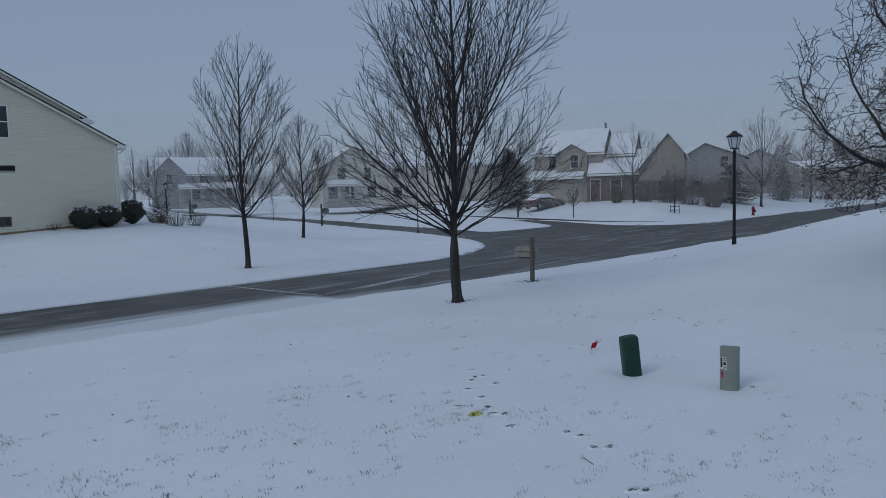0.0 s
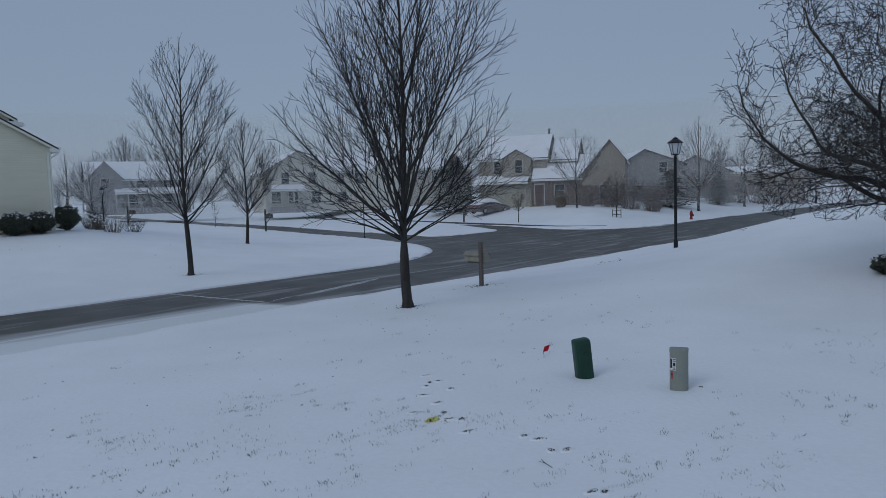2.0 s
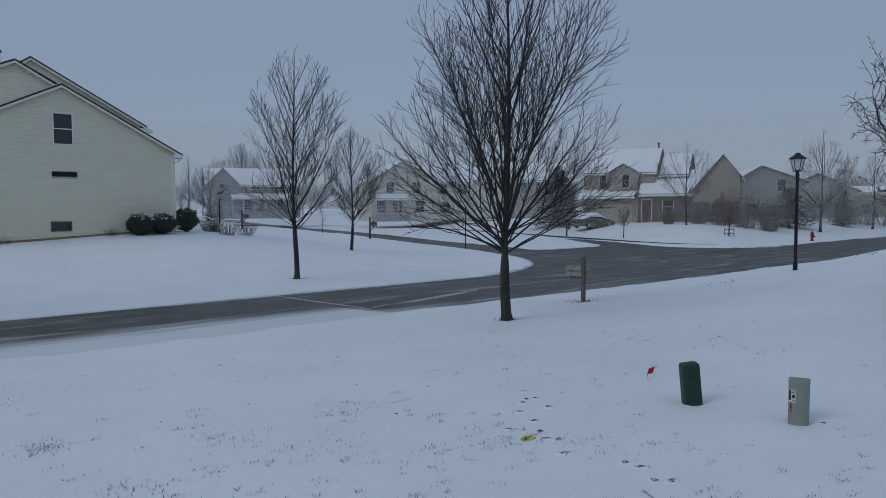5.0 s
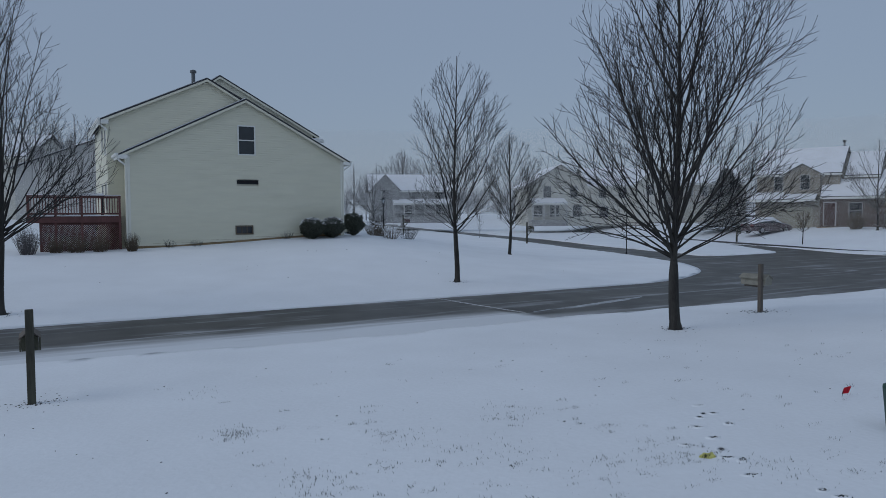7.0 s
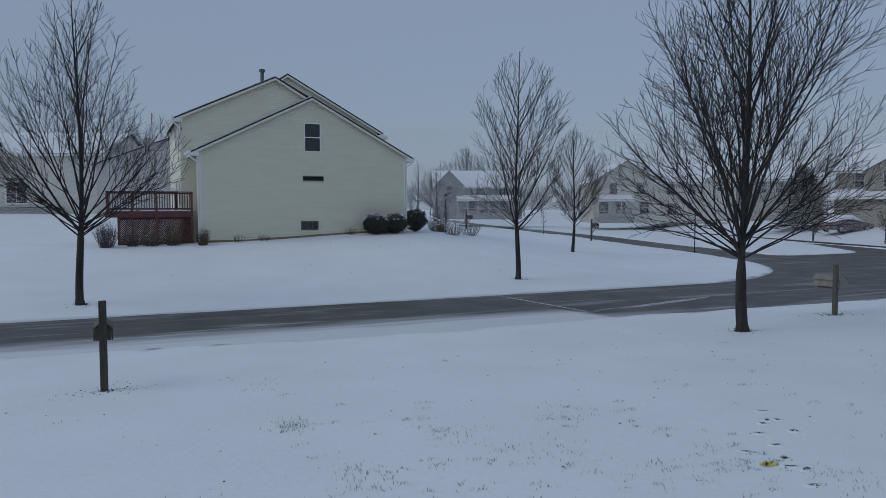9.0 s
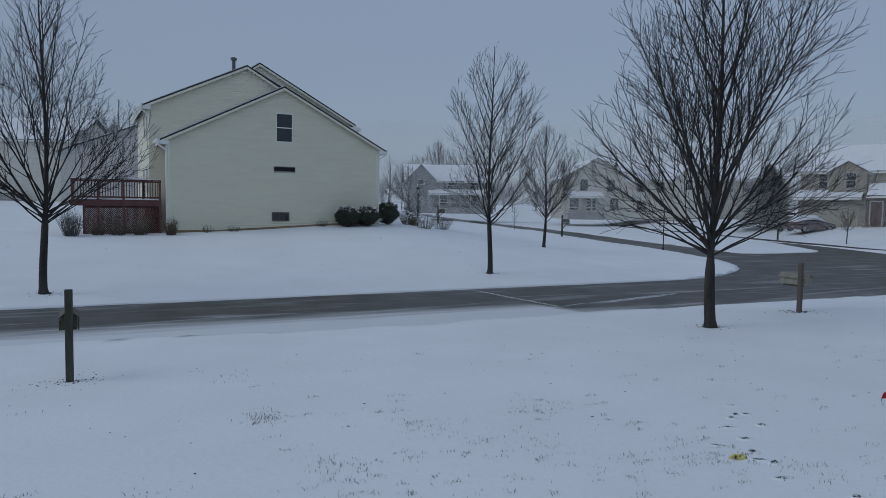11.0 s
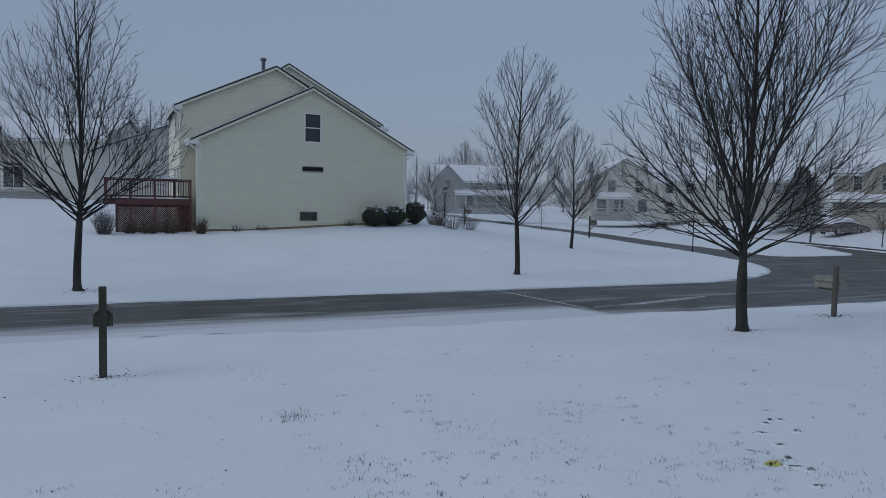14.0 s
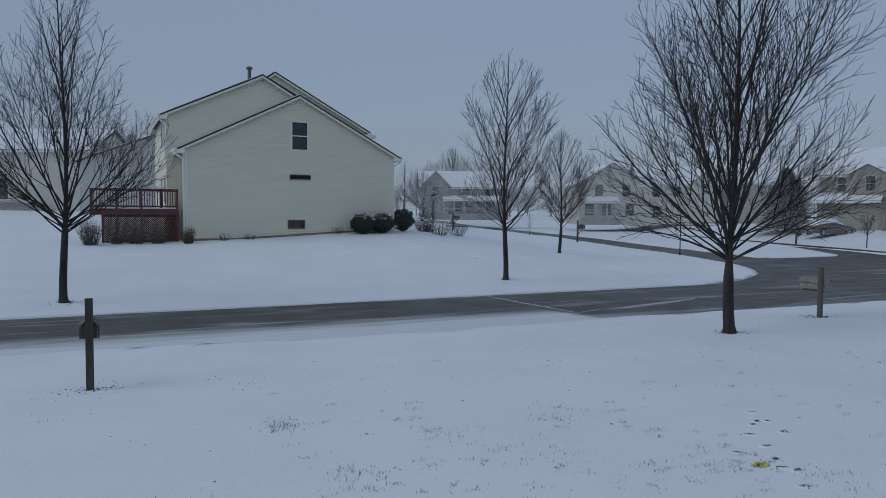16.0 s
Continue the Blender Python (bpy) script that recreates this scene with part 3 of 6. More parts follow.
            ln = size * rnd.uniform(0.25, 0.62) * (1.15 - 0.6 * f)
            nd = side_of(d, turn, radians(rnd.uniform(24, 44)))
            if inside(p + nd * ln) and not crowded(p, 0.6):
                shoot(p, nd, ln, twig_r * 1.08, 0.12, 2)

    def branch_out(line, L, r, f0):
        k = max(3, int(L * (1 - f0) / gap))
        turn = rnd.uniform(0, 6.28)
        for j in range(k):
            f = f0 + (0.97 - f0) * ((j + rnd.random()) / k) ** 0.85
            p, d = along(line, f)
            turn += 2.4 + rnd.gauss(0, 0.5)
            ln = (0.52 * L * (1 - f) ** 0.8 + 0.5 * size) * rnd.uniform(0.55, 1.05)
            nd = side_of(d, turn, radians(rnd.uniform(20, 38)))
            for _ in range(4):
                if inside(p + nd * ln + Vector((0, 0, 0.12 * ln))):
                    break
                ln *= 0.72
            if ln < 0.2 * size or crowded(p, 0.3):
                continue
            rr = min(r * (1 - 0.7 * f) * 0.6, twig_r * 1.1 + 0.0030 * ln)
            sub = shoot(p, nd, ln, rr, 0.075, 4)
            twigs_on(sub, ln, 0.25)
            if ln > 1.6 * size:
                for g in (0.3, 0.45, 0.6):
                    p2, d2 = along(sub, g + rnd.uniform(-0.06, 0.06))
                    l2 = ln * (1 - g) * rnd.uniform(0.6, 0.9)
                    n2 = side_of(d2, rnd.uniform(0, 6.28), radians(rnd.uniform(22, 36)))
                    if inside(p2 + n2 * l2):
                        twigs_on(shoot(p2, n2, l2, rr * 0.6, 0.08, 3), l2, 0.15)

    for i in range(limbs):
        zf = 0.05 + 0.89 * ((i * 0.7548777 + 0.31) % 1.0) ** 0.85
        ang = i * 2.39996 + seed
        ze = fork + tall * zf
        R = reach(ang, zf) * rnd.uniform(0.93, 1.05)
        c = axis(min(ze, height * 0.95))[0]
        e = Vector((c.x + math.cos(ang) * R, c.y + math.sin(ang) * R, ze)) + aside * shift * min(1, 3 * zf)
        z0 = min(max(ze - R * math.tan(radians(40 + 30 * zf)), fork * 0.93 + rnd.uniform(0, 0.12) * tall * 0.6), fork + tall * 0.8)
        a, ar = axis(z0)
        L = (e - a).length
        flat = Vector((e.x - a.x, e.y - a.y, 0))
        bow = rnd.uniform(0.03, 0.16)
        rise = (e.z - a.z) / max(0.01, flat.length)
        mid = a.lerp(e, 0.5) + flat * bow - Vector((0, 0, 1)) * flat.length * (bow * 0.6 if rise > 0.8 else -0.22 * (0.9 - rise))
        line = bezier(a, mid, e, 8)
        line = [q + Vector((rnd.gauss(0, 1), rnd.gauss(0, 1), rnd.gauss(0, 1))) * 0.013 * size * stiff * (0 < n < 8) for n, q in enumerate(line)]
        r = min(ar * 0.75, trunk_r * (0.075 + 0.030 * L / size) * (1.65 if i % 6 == 0 else 1.0))
        tube(trunk, line, [max(twig_r, r * (1 - n / 8) ** 0.8) for n in range(9)], 6, cap=False)
        branch_out(line, L, r, 0.2)
    branch_out(pts[-9:], height * 0.6, rad[-9], 0.05)
    part("trunk", trunk, bark, t, smooth=True)
    tagged(part("crown", crown, fine, t, "leafless dark twigs"), kind="stuff")
    return t


STREET_TREES = [(13.41, 12.29, 10.3, 1.75, 6.15, 0.135, 3, 46, 0.26, 0.06, 0.42, 0.78, 1.6, "large bare street tree with dark wet trunk"),
                (14.37, 24.37, 9.2, 2.0, 4.5, 0.11, 7, 38, 0.25, -0.12, 0.46, 0.5, 1.2, "tall narrow bare street tree in snow"),
                (23.71, 34.05, 7.4, 1.5, 3.8, 0.10, 11, 36, 0.26, -0.15, 0.45, 0.55, 1.25, "small bare street tree in snow"),
                (-0.89, 23.75, 9.6, 2.1, 5.8, 0.12, 16, 40, 0.29, -0.12, 0.36, 0.8, 1.3, "bare street tree with spreading low limbs")]
for u, n, H, fk, wd, tr, sd_, lb, sp, sh, wa, sk, pk, lab in STREET_TREES:
    bare_tree(on_ground(u, n), H, fk, wd, tr, sd_, lab, lb, sp, group="street trees", shift=sh, widest=wa, skirt=sk, peak=pk)


# ---- posts, boxes and lamps by the street ----
def post_box(u, n, label, wood, board, scale=1.0, turn=TURN, side=0.0, start=0.08, long=0.54, wide=0.15):
    """Square post with a small pitched-roof mailbox built on its street side."""
    t = thing("mailbox", on_ground(u, n), label, "mailbox", turn, group="mailboxes on posts")
    w = 0.06 * scale
    part("post", boxed(-w, w, -w, w, -0.1, 1.5 * scale, bevel=0.012), wood, t)
    z0, z1, hw, y0 = 0.83 * scale, 1.03 * scale, wide * scale, start * scale
    y1 = y0 + long * scale
    bm = bmesh.new()
    prism(bm, [(side - hw, z0), (side + hw, z0), (side + hw, z1), (side, z1 + 0.10 * scale), (side - hw, z1)], y0, y1)
    body = part("box", bm, board, t)
    for sg in (-1, 1):
        bm = bmesh.new()
        prism(bm, [(side, z1 + 0.115 * scale), (side + sg * (hw + 0.035), z1 - 0.012), (side + sg * (hw + 0.035), z1 + 0.008), (side, z1 + 0.137 * scale)], y0 - 0.03, y1 + 0.04)
        part("roof_board", bm, PALE_BOARD if board is PALE_BOARD else GREY_POST, body)
    part("bearer", boxed(side - 0.045, side + 0.045, 0.07, y1 - 0.05, z0 - 0.075, z0 - 0.004, bevel=0.008), wood, t)
    part("paper_slot", boxed(side + hw + 0.006, side + hw + 0.03, y0 + 0.05, y1 - 0.06, z0 - 0.01, z0 + 0.14 * scale), board, t)
    part("paper_slot", boxed(side - hw - 0.03, side - hw - 0.006, y0 + 0.05, y1 - 0.06, z0 - 0.01, z0 + 0.14 * scale), board, t)
    return t


PALE_BOARD = mat("pale_weathered_board", (0.27, 0.26, 0.22), 0.8, var=0.2, scale=5, bump=0.3)
OLD_BOARD = mat("old_mossy_board", (0.085, 0.085, 0.06), 0.85, var=0.35, scale=5, bump=0.5)
GREY_POST = mat("grey_post_wood", (0.125, 0.108, 0.092), 0.85, var=0.25, scale=4, bump=0.5, stretch=(1, 1, 0.2))
post_box(-0.13, 12.41, "dark mossy wooden post with a small roofed mailbox", POST_WOOD, OLD_BOARD, 0.955, wide=0.118)
post_box(17.68, 13.13, "grey wooden post with a pale roofed mailbox", GREY_POST, PALE_BOARD, 0.9, side=0.2, start=-0.12, long=0.9)


def arm_mailbox(u, n, label, s=1.0, turn=TURN, colour=None):
    """A metal arched mailbox on a post with a diagonal brace."""
    t = thing("mailbox", on_ground(u, n), label, "mailbox", turn, group="mailboxes on posts")
    part("post", boxed(-0.06, 0.06, -0.06, 0.06, -0.1, 1.55 * s, bevel=0.012), POST_WOOD, t)
    bm = bmesh.new()
    prof = [(0.1, 1.0 * s), (0.1 + 0.5 * s, 1.0 * s), (0.1 + 0.5 * s, 1.14 * s)] + [(0.1 + 0.25 * s + 0.25 * s * math.cos(a), 1.14 * s + 0.12 * s * math.sin(a)) for a in (0.4, 0.9, 1.57, 2.24, 2.74)] + [(0.1, 1.14 * s)]
    prism(bm, prof, -0.1, 0.1)
    part("box", bm, colour or POST_WOOD, t)
    part("arm", boxed(0.06, 0.62 * s, -0.045, 0.045, 0.91 * s, 0.99 * s), POST_WOOD, t)
    bm = bmesh.new()
    tube(bm, [Vector((0.05, 0, 0.55 * s)), Vector((0.42 * s, 0, 0.92 * s))], [0.035, 0.035], 4)
    part("brace", bm, POST_WOOD, t)


RED_BROWN = mat("red_brown_box", (0.075, 0.042, 0.04), 0.7, bump=0.1)
arm_mailbox(36.73, 50.24, "dark wooden mailbox with brace beside the side street", 1.2)
arm_mailbox(27.5, 55.5, "red-brown wooden mailbox beside the side street", 1.0, colour=RED_BROWN)
arm_mailbox(54.77, 43.19, "small dark mailbox beside a snowy driveway", 0.78)


def post_lantern(u, n, H, label, glass=LAMP_GLASS):
    """A black pole with a tapered glass lantern, peaked cap and finial."""
    t = thing("street_lamp", on_ground(u, n), label, "lamp", 20, group="post lanterns")
    k = H / 3.9
    bm = bmesh.new()
    lathe(bm, [(0.075 * k, -0.1), (0.075 * k, 0.25 * k), (0.055 * k, 0.3 * k), (0.05 * k, H - 0.78 * k), (0.075 * k, H - 0.77 * k), (0.075 * k, H - 0.73 * k), (0.04 * k, H - 0.70 * k), (0.05 * k, H - 0.64 * k)], 12)
    part("pole", bm, BLACK_METAL, t, smooth=True)
    bm = bmesh.new()
    lathe(bm, [(0.13 * k, H - 0.63 * k), (0.14 * k, H - 0.60 * k), (0.05 * k, H - 0.64 * k + 0.06 * k)], 6)
    head = part("cradle", bm, BLACK_METAL, t)
    bm = bmesh.new()
    lathe(bm, [(0.12 * k, H - 0.58 * k), (0.215 * k, H - 0.22 * k)], 6)
    part("lantern_glass", bm, glass, t, "milky lantern glass")
    for i in range(6):
        a = math.pi / 3 * i
        bm = bmesh.new()
        tube(bm, [Vector((0.125 * k * math.cos(a), 0.125 * k * math.sin(a), H - 0.6 * k)), Vector((0.22 * k * math.cos(a), 0.22 * k * math.sin(a), H - 0.21 * k))], [0.014 * k] * 2, 4)
        part("bar", bm, BLACK_METAL, head)
    bm = bmesh.new()
    lathe(bm, [(0.27 * k, H - 0.22 * k), (0.28 * k, H - 0.19 * k), (0.13 * k, H - 0.085 * k), (0.10 * k, H - 0.08 * k), (0.085 * k, H - 0.03 * k), (0.02 * k, H)], 12)
    part("cap", bm, BLACK_METAL, t, "black peaked lantern cap")


post_lantern(25.07, 9.93, 3.95, "tall black post lantern standing in snow")
post_lantern(19.7, 42.7, 2.5, "black yard lantern beside the corner house")


def sign_pole(u, n):
    t = thing("sign_pole", on_ground(u, n), "thin black metal pole beside the side street", "pole")
    bm = bmesh.new()
    lathe(bm, [(0.06, -0.1), (0.06, 0.1), (0.035, 0.15), (0.032, 2.75), (0.05, 2.78), (0.02, 2.86)], 8)
    part("pole", bm, BLACK_METAL, t, smooth=True)


sign_pole(33.63, 35.02)


def green_pedestal(u, n):
    t = thing("utility_pedestal", on_ground(u, n, 0.03), "leaning dark green plastic utility pedestal", "utility box", -8)
    lean = Matrix.Rotation(radians(-7), 4, "Y") @ Matrix.Rotation(radians(3), 4, "X")
    bm = boxed(-0.128, 0.128, -0.1, 0.1, -0.08, 0.585, bevel=0.06, m=lean)
    part("body", bm, GREEN_PLASTIC, t, smooth=False)
    bm = bmesh.new()
    lathe(bm, [(0.022, 0), (0.022, 0.012), (0.012, 0.016)], 8, lean @ Matrix.Translation((0.02, -0.1, 0.38)) @ Matrix.Rotation(radians(90), 4, "X"))
    part("lock", bm, GREEN_PLASTIC, t)


def grey_pedestal(u, n):
    t = thing("utility_pedestal", on_ground(u, n, 0.03), "grey-green plastic utility pedestal with warning label", "utility box", -40)
    bm = bmesh.new()
    out = [(0.122 * math.cos(a), 0.105 * math.sin(a)) for a in [math.pi * k / 10 for k in range(11)]]
    prof = [(x, -y * 0.75 - 0.02) for x, y in out] + [(-0.122, 0.11), (0.122, 0.11)]
    v0 = [bm.verts.new((x, y, -0.06)) for x, y in prof]
    v1 = [bm.verts.new((x, y, 0.515)) for x, y in prof]
    bm.faces.new(v0[::-1])
    bm.faces.new(v1)
    for i in range(len(prof)):
        j = (i + 1) % len(prof)
        bm.faces.new((v0[i], v0[j], v1[j], v1[i]))
    bmesh.ops.recalc_face_normals(bm, faces=bm.faces)
    part("body", bm, GREY_PLASTIC, t)
    bm = bmesh.new()
    for z, k in ((0.516, 1.03), (0.548, 1.02), (0.560, 0.86)):
        ring = [bm.verts.new((x * k, y * k, z)) for x, y in prof]
        if z == 0.516:
            bm.faces.new(ring[::-1])
        else:
            for i in range(len(prof)):
                j = (i + 1) % len(prof)
                bm.faces.new((last[i], last[j], ring[j], ring[i]))
        last = ring
    bm.faces.new(last)
    bmesh.ops.recalc_face_normals(bm, faces=bm.faces)
    part("cap", bm, GREY_PLASTIC, t, "overhanging grey cap dusted with snow")
    # label on the curved front
    def on_front(x):
        return -0.105 * 0.75 * math.sqrt(max(0.0, 1 - (x / 0.122) ** 2)) - 0.02
    def sticker(x0, x1, z0, z1, m, name, lift):
        bm = bmesh.new()
        cols = [x0 + (x1 - x0) * k / 4 for k in range(5)]
        a = [bm.verts.new((x, on_front(x) - lift, z0)) for x in cols]
        b = [bm.verts.new((x, on_front(x) - lift, z1)) for x in cols]
        for i in range(4):
            bm.faces.new((a[i], a[i + 1], b[i + 1], b[i]))
        return part(name, bm, m, t)
    lab = sticker(-0.115, -0.035, 0.27, 0.44, WHITE_LABEL, "label", 0.004)
    for x0, x1, z0, z1 in ((-0.112, -0.088, 0.30, 0.43), (-0.075, -0.045, 0.33, 0.375), (-0.08, -0.04, 0.395, 0.405), (-0.08, -0.04, 0.42, 0.428), (-0.08, -0.045, 0.30, 0.31), (-0.08, -0.04, 0.28, 0.287)):
        sticker(x0, x1, z0, z1, DARK, "print_bar", 0.007)
    sticker(-0.10, -0.082, 0.15, 0.26, RED, "red_bar", 0.004)
    sticker(-0.10, -0.082, 0.20, 0.225, DARK, "print_bar", 0.007)


green_pedestal(9.29, 4.9)
grey_pedestal(9.45, 3.53)


def marker_flag(u, n):
    t = thing("marker_flag", on_ground(u, n), "small red marker flag on a thin wire", "flag", -25)
    bm = bmesh.new()
    tube(bm, [Vector((0, 0, -0.05)), Vector((0.012, 0, 0.06)), Vector((0.04, 0.01, 0.12))], [0.0035] * 3, 4)
    part("wire", bm, BLACK_METAL, t)
    bm = bmesh.new()
    grid = [[bm.verts.new((0.0 + 0.09 * i / 5 + 0.03 * j / 3, 0.012 * math.sin(i * 1.4 + j), 0.035 + 0.10 * j / 3 + 0.03 * i / 5)) for i in range(6)] for j in range(4)]
    for j in range(3):
        for i in range(5):
            bm.faces.new((grid[j][i], grid[j][i + 1], grid[j + 1][i + 1], grid[j + 1][i]))
    bmesh.ops.solidify(bm, geom=bm.faces[:], thickness=0.002)
    part("flag", bm, RED, t, "crumpled red vinyl")


marker_flag(10.05, 6.1)


# ---- shrubs and planting ----
def leafy(bm, rnd, centre, size, k, leaf, up=0.0):
    """Many small leaf blades over and inside an ellipsoid with an uneven outline."""
    for i in range(k):
        d = Vector((rnd.gauss(0, 1), rnd.gauss(0, 1), rnd.gauss(0, 1))).normalized()
        lump = 0.88 + 0.20 * noise.noise(d * 2.3 + Vector(centre))
        rr = lump * rnd.uniform(0.72, 1.03)
        p = Vector((centre[0] + d.x * size[0] * rr, centre[1] + d.y * size[1] * rr, centre[2] + d.z * size[2] * rr))
        a = Vector((rnd.gauss(0, 1), rnd.gauss(0, 1), rnd.gauss(0, 1))).normalized() * leaf * rnd.uniform(0.6, 1.3)
        b = a.orthogonal().normalized() * leaf * 0.45
        v = [bm.verts.new(q) for q in (p - a, p + b, p + a, p - b)]
        bm.faces.new(v)


def round_shrub(u, n, w, h, seed, label, snow=100, leaf_mat=SHRUB):
    rnd = random.Random(seed)
    t = thing("shrub", on_ground(u, n, -0.05), label, "shrub", group="foundation shrubs")
    bm = bmesh.new()
    for i in range(14):
        a = rnd.uniform(0, 6.28)
        tube(bm, [Vector((0, 0, 0)), Vector((w * 0.15 * math.cos(a), w * 0.15 * math.sin(a), h * 0.3)), Vector((w * 0.36 * math.cos(a), w * 0.36 * math.sin(a), h * rnd.uniform(0.5, 0.85)))], [0.03, 0.02, 0.006], 4)
    tagged(part("stem_mass", bm, BARK, t), kind="stuff")
    bm = bmesh.new()
    leafy(bm, rnd, (0, 0, h * 0.52), (w / 2, w / 2, h * 0.5), 3600, 0.055)
    leafy(bm, rnd, (0, 0, h * 0.50), (w * 0.38, w * 0.38, h * 0.40), 1300, 0.09)
    tagged(part("foliage", bm, leaf_mat, t), kind="stuff")
    if snow:
        bm = bmesh.new()
        for i in range(snow):
            a, q = rnd.uniform(0, 6.28), math.sqrt(rnd.random())
            x, y = q * w * 0.46 * math.cos(a), q * w * 0.46 * math.sin(a)
            z = h * 0.52 + h * 0.5 * math.sqrt(max(0.02, 1 - (q * 0.94) ** 2)) * rnd.uniform(0.86, 1.0)
            s = rnd.uniform(0.025, 0.06)
            v = [bm.verts.new((x + s * math.cos(b) * rnd.uniform(0.7, 1.2), y + s * math.sin(b) * rnd.uniform(0.7, 1.2), z + rnd.uniform(-0.01, 0.01))) for b in (0, 1.25, 2.5, 3.8, 5.0)]
            top = bm.verts.new((x, y, z + 0.03))
            for k in range(5):
                bm.faces.new((v[k], v[(k + 1) % 5], top))
        tagged(part("snow_dusting", bm, SNOW_ROOF, t, "small clumps of snow on the leaves"), kind="stuff")
    return t


round_shrub(12.9, 37.0, 1.5, 1.15, 1, "clipped round evergreen shrub flecked with snow")
round_shrub(14.05, 37.0, 1.4, 1.15, 2, "clipped round evergreen shrub flecked with snow")
round_shrub(15.6, 37.9, 1.45, 1.35, 3, "dark round evergreen shrub at the house corner", snow=25)


def stem_clump(u, n, w, h, seed, label, stems=60, m=DRY, r=0.007, snow=0, name="shrub", spread=0.5, cat="shrub", branch=1):
    rnd = random.Random(seed)
    t = thing(name, on_ground(u, n, -0.03), label, cat)
    bm = bmesh.new()
    for i in range(stems):
        a, q = rnd.uniform(0, 6.28), math.sqrt(rnd.random())
        p = Vector((q * w * spread * 0.5 * math.cos(a), q * w * spread * 0.5 * math.sin(a), 0))
        e = Vector((q * w * 0.5 * math.cos(a + rnd.uniform(-0.4, 0.4)), q * w * 0.5 * math.sin(a), h * rnd.uniform(0.55, 1.0) * (1 - 0.3 * q)))
        mid = p.lerp(e, 0.5) + Vector((rnd.uniform(-1, 1), rnd.uniform(-1, 1), 0)) * 0.05
        tube(bm, [p, mid, e], [r, r * 0.8, r * 0.4], 3, cap=False)
        for b in range(branch * 3):
            s = mid.lerp(e, rnd.random())
            tube(bm, [s, s + Vector((rnd.uniform(-1, 1), rnd.uniform(-1, 1), rnd.uniform(0.3, 1.2))) * h * 0.13], [r * 0.6, r * 0.3], 3, cap=False)
    tagged(part("stem_mass", bm, m, t), kind="stuff")
    if snow:
        bm = bmesh.new()
        for i in range(snow):
            a, q = rnd.uniform(0, 6.28), math.sqrt(rnd.random())
            s = rnd.uniform(0.03, 0.07)
            lathe(bm, [(s, 0), (s * 0.8, s * 0.5), (s * 0.2, s * 0.75)], 6, Matrix.Translation((q * w * 0.45 * math.cos(a), q * w * 0.45 * math.sin(a), h * rnd.uniform(0.35, 0.85))))
        tagged(part("snow_dusting", bm, SNOW_ROOF, t), kind="stuff")
    return t


stem_clump(18.2, 40.5, 1.7, 1.0, 21, "bare brown shrub holding clumps of snow", 110, snow=40)
stem_clump(19.3, 43.3, 1.6, 1.1, 22, "bare brown shrub holding clumps of snow", 100, snow=34)
stem_clump(17.6, 37.2, 1.5, 0.95, 23, "low twiggy shrub beside the house", 80, snow=14)
stem_clump(20.6, 45.5, 1.6, 2.1, 24, "young bare ornamental tree near the yard lantern", 16, TWIG, 0.014, branch=4, spread=0.2)
stem_clump(19.4, 38.6, 1.5, 0.9, 25, "low bare twiggy shrub in snow", 60, TWIG, 0.007)
stem_clump(3.95, 36.9, 0.8, 1.05, 26, "dry tan ornamental grass clump by the downspout", 260, r=0.005, branch=0)
stem_clump(-0.35, 37.0, 1.15, 1.4, 27, "grey twiggy shrub beside the deck", 190, TWIG_FAR, snow=20)
for i, (uu, ww, hh) in enumerate(((0.75, 0.9, 0.9), (1.6, 1.3, 1.15), (2.6, 1.1, 1.0))):
    stem_clump(uu, 37.35, ww, hh, 30 + i, "dry brown ornamental grass in front of the deck", 200, DRY, 0.005, branch=0)
for i, uu in enumerate((5.7, 7.0, 11.6)):
    stem_clump(uu, 37.35, 0.75, 0.42 + 0.1 * (i != 1), 40 + i, "small withered perennial by the foundation", 26, SOIL, 0.006)


